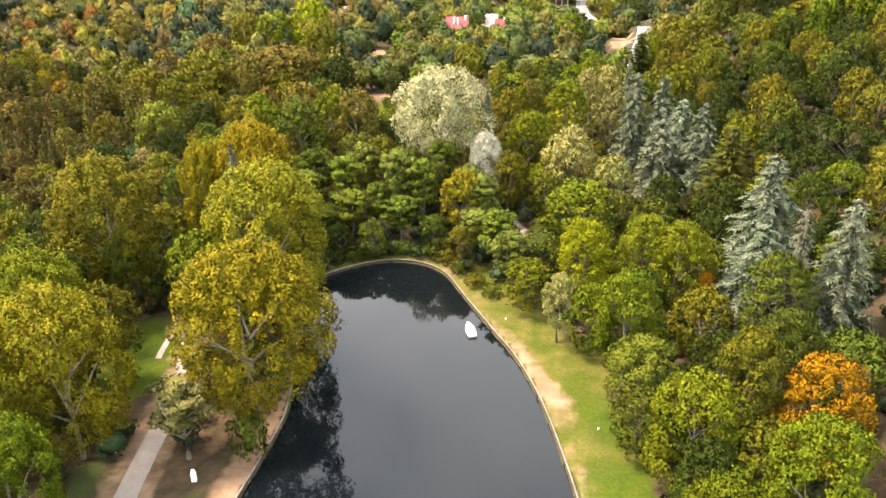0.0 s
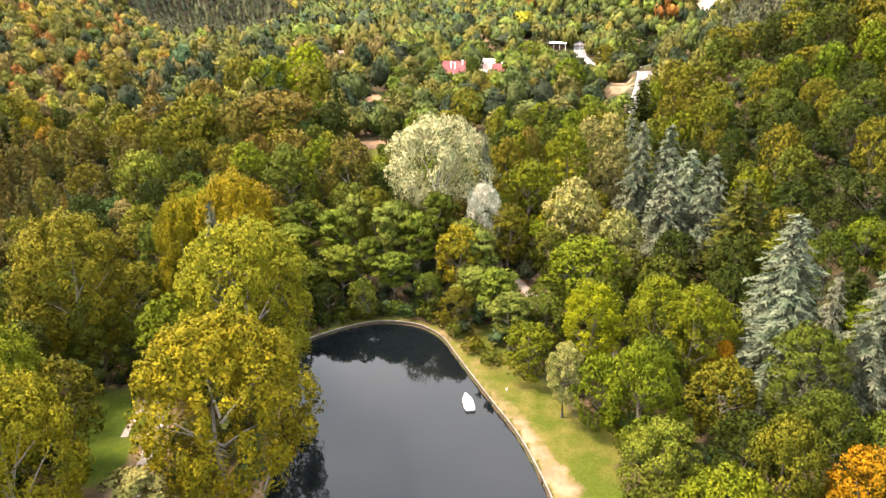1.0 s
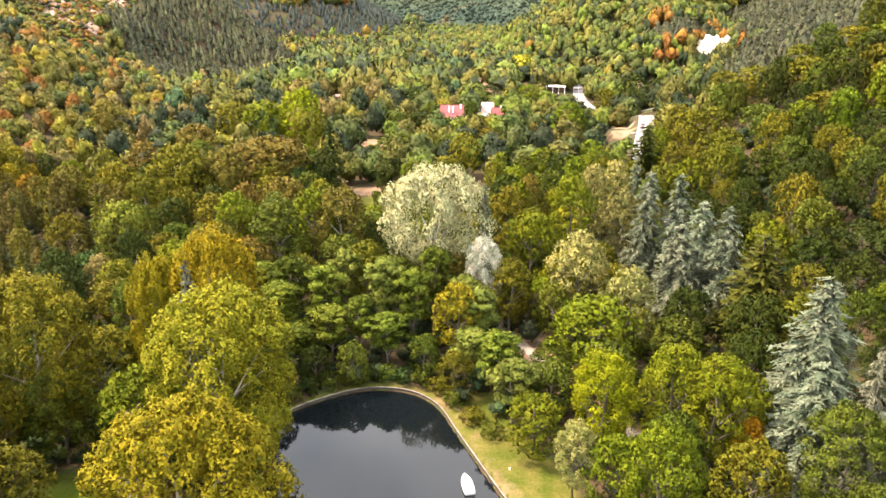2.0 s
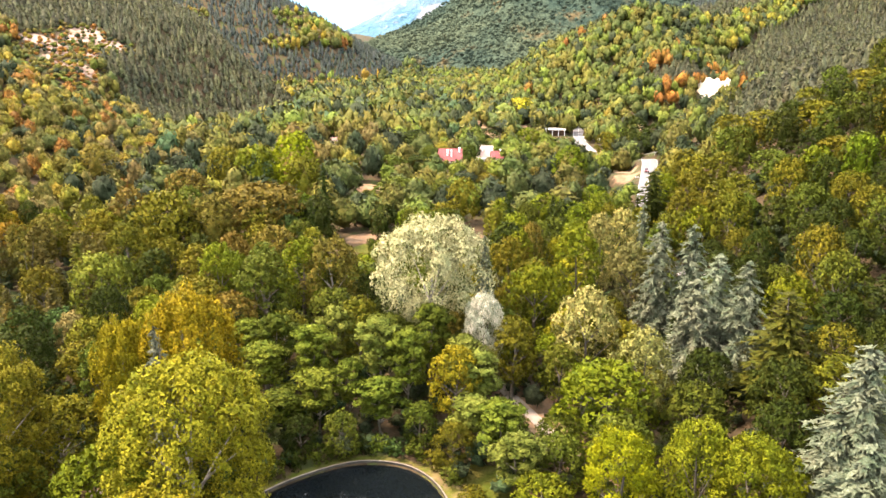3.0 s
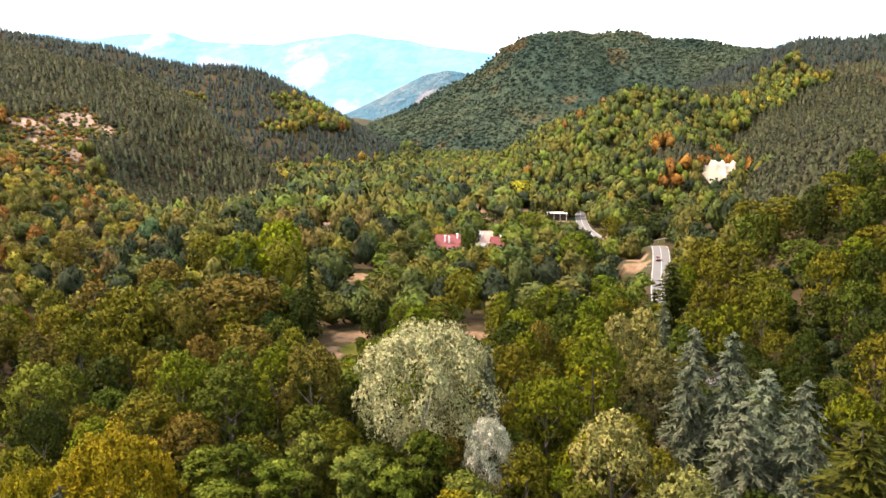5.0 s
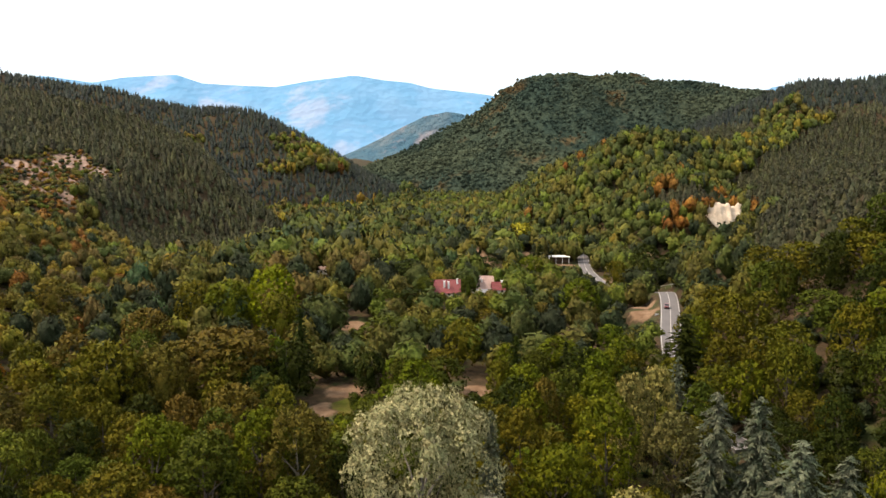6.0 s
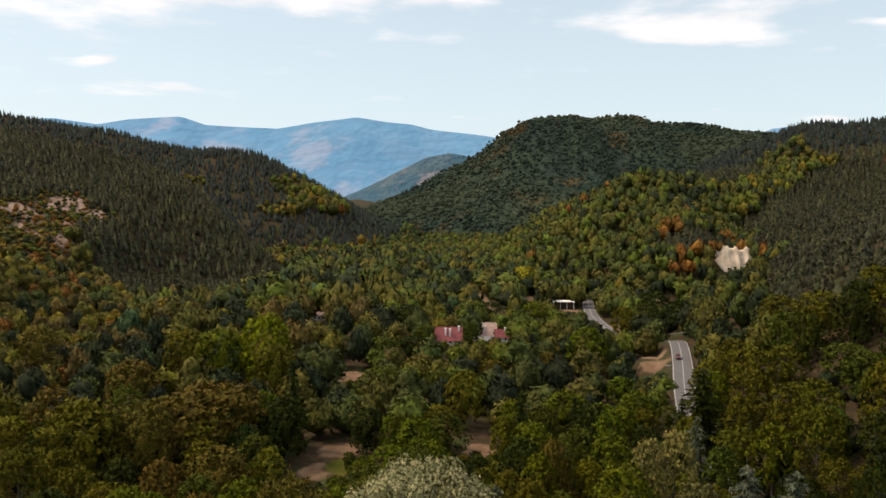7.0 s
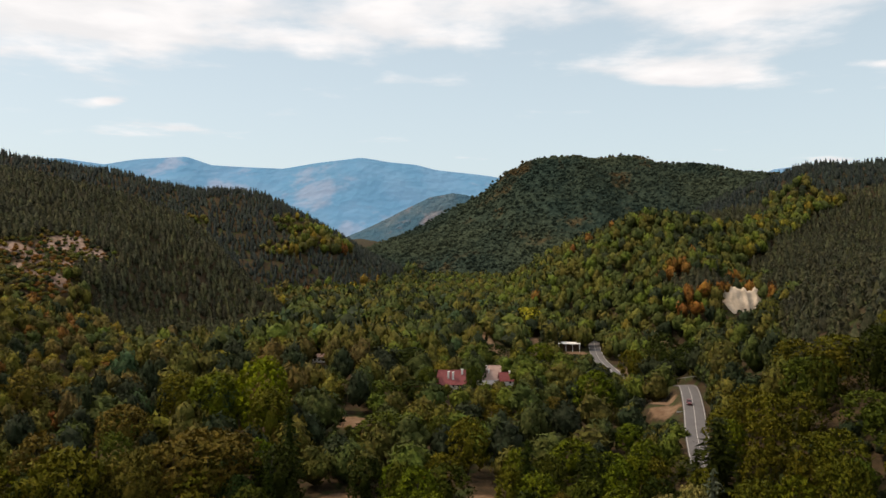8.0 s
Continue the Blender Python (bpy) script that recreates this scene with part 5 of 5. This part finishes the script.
def hull(length, width, deep, flare):
    """A boat's shell: pointed bow at +y, flat stern."""
    bm = bmesh.new()
    n, rows = 12, []
    for i in range(n + 1):
        u = i / n
        w = width / 2 * (1 - max(0.0, (u - 0.45) / 0.55) ** 2.2) * (0.9 + 0.1 * min(1, u * 5))
        w = max(w, 0.03)
        y = length * (u - 0.5)
        lift = 0.25 * max(0, u - 0.6) ** 1.5
        rows.append([bm.verts.new(c) for c in ((-w * flare, y, -0.12 + lift), (-w, y, deep * 0.55 + lift), (-w * 0.96, y, deep + lift), (-w * 0.8, y, deep + 0.05 + lift), (w * 0.8, y, deep + 0.05 + lift), (w * 0.96, y, deep + lift), (w, y, deep * 0.55 + lift), (w * flare, y, -0.12 + lift))])
    for r, q in zip(rows, rows[1:]):
        for k in range(8):
            bm.faces.new((r[k], r[(k + 1) % 8], q[(k + 1) % 8], q[k]))
    bm.faces.new(rows[0])
    bm.faces.new(rows[-1][::-1])
    bmesh.ops.recalc_face_normals(bm, faces=bm.faces)
    for f in bm.faces:
        f.smooth = True
    return bm


boat = new("pedal_boat")
tagged(boat, "white plastic pedal boat with pointed bow floating on the pond", "boat")
boat.matrix_basis = pose(4.9, 110.4, -0.25, 0, 0, 9)
part("hull", hull(4.4, 1.75, 0.55, 0.8), BOAT, boat)
part("deck", box(bmesh.new(), -0.62, -1.95, 0.58, 0.62, -0.9, 0.78, 0.08), BOAT, boat, "raised white stern deck")
part("backrest", box(bmesh.new(), -0.68, -0.9, 0.58, 0.68, -0.68, 1.12, 0.06), BOAT, boat, "white moulded backrest")
for sx in (-0.36, 0.36):
    part("seat", box(bmesh.new(), sx - 0.27, -0.68, 0.6, sx + 0.27, -0.2, 0.74, 0.05), SEAT, boat, "dark grey seat")
    part("pedal_box", box(bmesh.new(), sx - 0.22, 0.25, 0.6, sx + 0.22, 0.7, 0.86, 0.06), BOAT, boat)
bm = bmesh.new()
rod(bm, (0, 0.1, 0.6), (0, -0.05, 0.98), 0.03)
part("steering_lever", bm, METAL, boat, "thin metal steering lever")

pillar = new("marker_pillar")
tagged(pillar, "small white painted pillar on the grass beside the path", "pillar")
pillar.matrix_basis = pose(-33.0, 72.8, zat(-33, 72.8))
part("shaft", box(bmesh.new(), -0.32, -0.25, -0.2, 0.32, 0.25, 1.45, 0.05), WHITE, pillar)
part("cap", box(bmesh.new(), -0.24, -0.2, 1.45, 0.24, 0.2, 1.85, 0.08), WHITE, pillar)
stone_bm = box(bmesh.new(), -0.1, -0.1, -0.05, 0.1, 0.1, 0.36, 0.04)
stone = tagged(part("bollard", stone_bm, WHITE), "short white bollard standing in the grass", "bollard", "bollards")
stone.matrix_basis = pose(22.6, 83.0, zat(22.6, 83.0))
copy_thing(stone, pose(-45.6, 78.1, zat(-45.6, 78.1)))
copy_thing(stone, pose(11.5, 113.5, zat(11.5, 113.5)))

# ---- the hamlet ----


def gable_house(x, y, w, d, wall_h, roof_h, turn, roof_mat, label, chimneys=(), windows=3, wall_mat=None):
    """A small house: plastered walls, pitched roof with eaves, windows, chimneys. The ridge runs along its width."""
    root = new("house")
    tagged(root, label, "house", "houses of the hamlet")
    root.matrix_basis = pose(x, y, zat(x, y), 0, 0, turn)
    wm = wall_mat or PLASTER
    t = 0.3
    for nm, c in (("wall", (-w / 2, -d / 2, -1, w / 2, -d / 2 + t, wall_h)), ("wall", (-w / 2, d / 2 - t, -1, w / 2, d / 2, wall_h)), ("wall", (-w / 2, -d / 2 + t, -1, -w / 2 + t, d / 2 - t, wall_h)), ("wall", (w / 2 - t, -d / 2 + t, -1, w / 2, d / 2 - t, wall_h))):
        part(nm, boxed(*c), wm, root)
    for sx in (-1, 1):
        bm = bmesh.new()
        xa, xb = sx * (w / 2 - t), sx * w / 2
        lump(bm, [(xa, -d / 2, wall_h), (xa, d / 2, wall_h), (xa, 0, wall_h + roof_h), (xb, -d / 2, wall_h), (xb, d / 2, wall_h), (xb, 0, wall_h + roof_h)], [(0, 1, 2), (3, 5, 4), (0, 3, 4, 1), (1, 4, 5, 2), (2, 5, 3, 0)])
        bmesh.ops.recalc_face_normals(bm, faces=bm.faces)
        part("gable", bm, wm, root)
    for sy in (-1, 1):
        bm = bmesh.new()
        e, th = 0.55, 0.16
        k = roof_h / (d / 2)
        ye, ze = sy * (d / 2 + e), wall_h - e * k
        lump(bm, [(-w / 2 - e, 0, wall_h + roof_h + 0.02), (w / 2 + e, 0, wall_h + roof_h + 0.02), (w / 2 + e, ye, ze), (-w / 2 - e, ye, ze), (-w / 2 - e, 0, wall_h + roof_h + th), (w / 2 + e, 0, wall_h + roof_h + th), (w / 2 + e, ye, ze + th), (-w / 2 - e, ye, ze + th)],
             [(0, 1, 2, 3), (4, 7, 6, 5), (0, 4, 5, 1), (1, 5, 6, 2), (2, 6, 7, 3), (3, 7, 4, 0)])
        bmesh.ops.recalc_face_normals(bm, faces=bm.faces)
        slope = part("roof", bm, roof_mat, root)
        for j in range(1, 10):
            f = j / 10
            yy, zz = sy * (d / 2 + e) * f, wall_h + roof_h - (roof_h + e * k) * f + th
            part("tile_course", boxed(-w / 2 - e, yy - 0.06, zz, w / 2 + e, yy + 0.06, zz + 0.06), roof_mat, slope)
    part("ridge_cap", box(bmesh.new(), -w / 2 - 0.55, -0.16, wall_h + roof_h + 0.1, w / 2 + 0.55, 0.16, wall_h + roof_h + 0.26, 0.05), roof_mat, root)
    for i in range(windows):
        wx = -w / 2 + w * (i + 0.5) / windows
        win = part("window", boxed(wx - 0.55, -d / 2 - 0.05, 0.9, wx + 0.55, -d / 2 + 0.02, 2.1), WHITE, root, "white-framed window")
        part("pane", boxed(wx - 0.45, -d / 2 - 0.06, 1.0, wx + 0.45, -d / 2 - 0.045, 2.0), GLASS, win)
    for cx, cy, cz, r in chimneys:
        ch = part("chimney", box(bmesh.new(), cx - r, cy - r, wall_h, cx + r, cy + r, cz, 0.03), WHITE, root, "white rendered chimney")
        part("chimney_cap", box(bmesh.new(), cx - r - 0.12, cy - r - 0.12, cz, cx + r + 0.12, cy + r + 0.12, cz + 0.15, 0.03), WHITE, ch)
    return root


gable_house(4.4, 381, 16, 9, 2.4, 4.6, 0, RED_ROOF, "house with steep dark red roof and tall white chimneys", ((1.2, -2.6, 7.0, 0.4), (3.1, -3.0, 6.8, 0.4), (6.9, -1.2, 7.6, 0.4)), 5)
gable_house(21.6, 388, 8.5, 7, 2.6, 3.0, 3, PINK_ROOF, "white-walled house with faded pinkish roof and small chimneys", ((-2.4, -0.8, 6.4, 0.35), (1.2, -0.8, 6.2, 0.3)), 3, WHITE)
gable_house(30.2, 386, 5.6, 6, 2.4, 2.6, 0, RED_ROOF, "small white-walled house with red roof", ((1.4, -0.8, 5.8, 0.35),), 2, WHITE)
gable_house(24.5, 399, 8.5, 7, 3.0, 2.6, -6, PINK_ROOF, "house with faded pinkish tiled roof", ((-1.6, -2.2, 5.9, 0.3),), 3)
gable_house(22.5, 378.6, 5.5, 4.0, 2.3, 0.8, 0, GREY_ROOF, "small outbuilding with grey sheet roof", (), 2)
gable_house(41, 392, 5, 4, 2.4, 1.2, 10, PINK_ROOF, "small shed with tan roof", (), 1)
gable_house(-57, 440, 9, 4, 3.0, 0.9, 6, PINK_ROOF, "long low pale building among trees", (), 4, WHITE)

shelter = new("open_shelter")
tagged(shelter, "open roadside shelter with flat white roof on posts", "shelter")
shelter.matrix_basis = pose(72.5, 474, zat(72.5, 474), 0, 0, -8)
part("roof", box(bmesh.new(), -6, -3.5, 4.0, 6, 3.5, 4.35, 0.05), WHITE, shelter, "flat white roof")
for px in (-5.5, -1.8, 1.8, 5.5):
    for py in (-3.1, 3.1):
        part("post", rod(bmesh.new(), (px, py, -0.5), (px, py, 4.0), 0.14), WHITE, shelter)
part("back_wall", boxed(-5.4, 2.6, -0.3, 5.4, 2.8, 3.0), BOARDS, shelter, "dark wooden back wall")

dome = new("dome_pavilion")
tagged(dome, "small round pavilion with white domed roof among trees", "pavilion")
dome.matrix_basis = pose(-80, 566, zat(-80, 566))
bm = bmesh.new()
bmesh.ops.create_uvsphere(bm, u_segments=20, v_segments=12, radius=1.7)
bmesh.ops.delete(bm, geom=[v for v in bm.verts if v.co.z < -0.05], context="VERTS")
bmesh.ops.translate(bm, verts=bm.verts, vec=(0, 0, 4.2))
for f in bm.faces:
    f.smooth = True
part("dome_roof", bm, WHITE, dome, "white domed roof")
bm = bmesh.new()
rod(bm, (0, 0, -1), (0, 0, 4.2), 1.55, 20)
part("drum", bm, PLASTER, dome)

# ---- along the road ----
road_pts = [Vector(p) for p in ROAD_S]


def road_at(y):
    """Place and heading of the road's middle at that y."""
    i = min(range(len(road_pts) - 1), key=lambda k: abs(road_pts[k].y - y))
    a, b = road_pts[max(i - 1, 0)], road_pts[i + 1]
    return road_pts[i], (b - a).normalized()


def offset_line(pts, off):
    out = []
    for i in range(len(pts)):
        t = (Vector(pts[min(i + 1, len(pts) - 1)]) - Vector(pts[max(i - 1, 0)])).normalized()
        out.append((pts[i][0] + t.y * off, pts[i][1] - t.x * off))
    return out


for off, nm in ((-3.0, "edge_line"), (0.0, "centre_line"), (3.0, "edge_line")):
    tagged(part(nm, ribbon(offset_line(ROAD_S, off), 0.16, 0.362, 0.012, road_z), LINE), "thin white line painted along the road", "road marking", kind="structure")

rail = new("guard_rail")
tagged(rail, "galvanised steel guard rail along the road bend", "guard rail")
seg = [(x, y) for x, y in offset_line(ROAD_S, 5.0) if 326 < y < 364]
bm = bmesh.new()
for (xa, ya), (xb, yb) in zip(seg, seg[1:]):
    za, zb = zat(xa, ya) + 0.9, zat(xb, yb) + 0.9
    lump(bm, [(xa, ya, za - 0.15), (xb, yb, zb - 0.15), (xb, yb, zb + 0.15), (xa, ya, za + 0.15), (xa + 0.06, ya, za - 0.15), (xb + 0.06, yb, zb - 0.15), (xb + 0.06, yb, zb + 0.15), (xa + 0.06, ya, za + 0.15)], [(0, 1, 2, 3), (7, 6, 5, 4), (3, 2, 6, 7), (0, 4, 5, 1)])
bmesh.ops.recalc_face_normals(bm, faces=bm.faces)
part("beam", bm, METAL, rail)
for xa, ya in seg[::2]:
    part("post", boxed(xa - 0.06, ya - 0.06, zat(xa, ya) - 0.4, xa + 0.06, ya + 0.06, zat(xa, ya) + 0.95), METAL, rail)


def road_sign(x, y, w, h, turn):
    root = new("road_sign")
    tagged(root, "white rectangular road sign on a grey post", "sign", "road signs")
    root.matrix_basis = pose(x, y, zat(x, y), 0, 0, turn)
    part("post", rod(bmesh.new(), (0, 0.05, -0.4), (0, 0.05, 1.6 + h), 0.06), METAL, root)
    part("panel", box(bmesh.new(), -w / 2, -0.03, 1.5, w / 2, 0.0, 1.5 + h, 0.01), WHITE, root, "plain white panel")
    return root


road_sign(78.6, 309.5, 1.6, 1.1, 8)
road_sign(93.0, 446, 1.8, 1.2, 0)


def car(x, y, z, turn):
    root = new("car")
    tagged(root, "dark red hatchback car driving on the road", "car")
    root.matrix_basis = pose(x, y, z, 0, 0, turn)
    bm = bmesh.new()
    prof = [(-2.0, 0.35), (-2.05, 0.75), (-1.9, 0.95), (-1.0, 1.0), (0.9, 0.98), (1.85, 0.85), (2.05, 0.6), (2.0, 0.32)]
    cols = []
    for sx, k in ((-0.84, 1), (-0.8, 1), (0.8, 1), (0.84, 1)):
        cols.append([bm.verts.new((sx, yy, zz - (0.04 if abs(sx) > 0.82 and zz > 0.8 else 0))) for yy, zz in prof])
    for a, b in zip(cols, cols[1:]):
        for k in range(len(prof)):
            bm.faces.new((a[k], a[(k + 1) % len(prof)], b[(k + 1) % len(prof)], b[k]))
    bm.faces.new(cols[0][::-1])
    bm.faces.new(cols[-1])
    bmesh.ops.recalc_face_normals(bm, faces=bm.faces)
    body = part("body", bm, CAR_RED, root)
    bm = bmesh.new()
    lump(bm, [(-0.74, -1.85, 0.96), (0.74, -1.85, 0.96), (0.74, 1.0, 0.96), (-0.74, 1.0, 0.96), (-0.6, -1.45, 1.42), (0.6, -1.45, 1.42), (0.6, 0.25, 1.44), (-0.6, 0.25, 1.44)], [(3, 2, 1, 0), (0, 1, 5, 4), (1, 2, 6, 5), (2, 3, 7, 6), (3, 0, 4, 7), (4, 5, 6, 7)])
    bmesh.ops.recalc_face_normals(bm, faces=bm.faces)
    part("cabin_glass", bm, GLASS, root, "dark tinted windows")
    part("roof", box(bmesh.new(), -0.62, -1.46, 1.42, 0.62, 0.28, 1.47, 0.02), CAR_RED, root)
    for sx in (-0.78, 0.78):
        for yy in (-1.25, 1.3):
            wheel = part("wheel", rod(bmesh.new(), (sx - 0.1, yy, 0.31), (sx + 0.1, yy, 0.31), 0.31, 16), RUBBER, root)
            part("rim", rod(bmesh.new(), (sx - 0.105, yy, 0.31), (sx + 0.105, yy, 0.31), 0.19, 12), METAL, wheel)
        part("tail_light", boxed(sx * 0.85 - 0.12, -2.07, 0.68, sx * 0.85 + 0.12, -2.0, 0.85), CAR_RED, root)
        part("headlight", boxed(sx * 0.8 - 0.14, 1.98, 0.58, sx * 0.8 + 0.14, 2.07, 0.72), WHITE, root)
    return root


mid, head_ = road_at(314)
car(mid.x - head_.y * 1.2, mid.y + head_.x * 1.2, zat(mid.x, mid.y) + 0.36, 180 - math.degrees(math.atan2(head_.x, head_.y)))


bench = new("park_bench")
tagged(bench, "dark wooden park bench beside the paved path", "bench")
bench.matrix_basis = pose(21.6, 151.6, zat(21.6, 151.6), 0, 0, 62)
for k in range(4):
    part("seat_slat", box(bmesh.new(), -0.9, -0.24 + k * 0.13, 0.42, 0.9, -0.14 + k * 0.13, 0.46, 0.01), BOARDS, bench)
for k in range(3):
    part("back_slat", box(bmesh.new(), -0.9, 0.28 + k * 0.03, 0.55 + k * 0.15, 0.9, 0.31 + k * 0.03, 0.66 + k * 0.15, 0.01), BOARDS, bench)
for sx in (-0.75, 0.75):
    part("leg", box(bmesh.new(), sx - 0.05, -0.24, -0.1, sx + 0.05, -0.12, 0.42, 0.01), METAL, bench)
    part("leg", box(bmesh.new(), sx - 0.05, 0.22, -0.1, sx + 0.05, 0.34, 0.98, 0.01), METAL, bench)
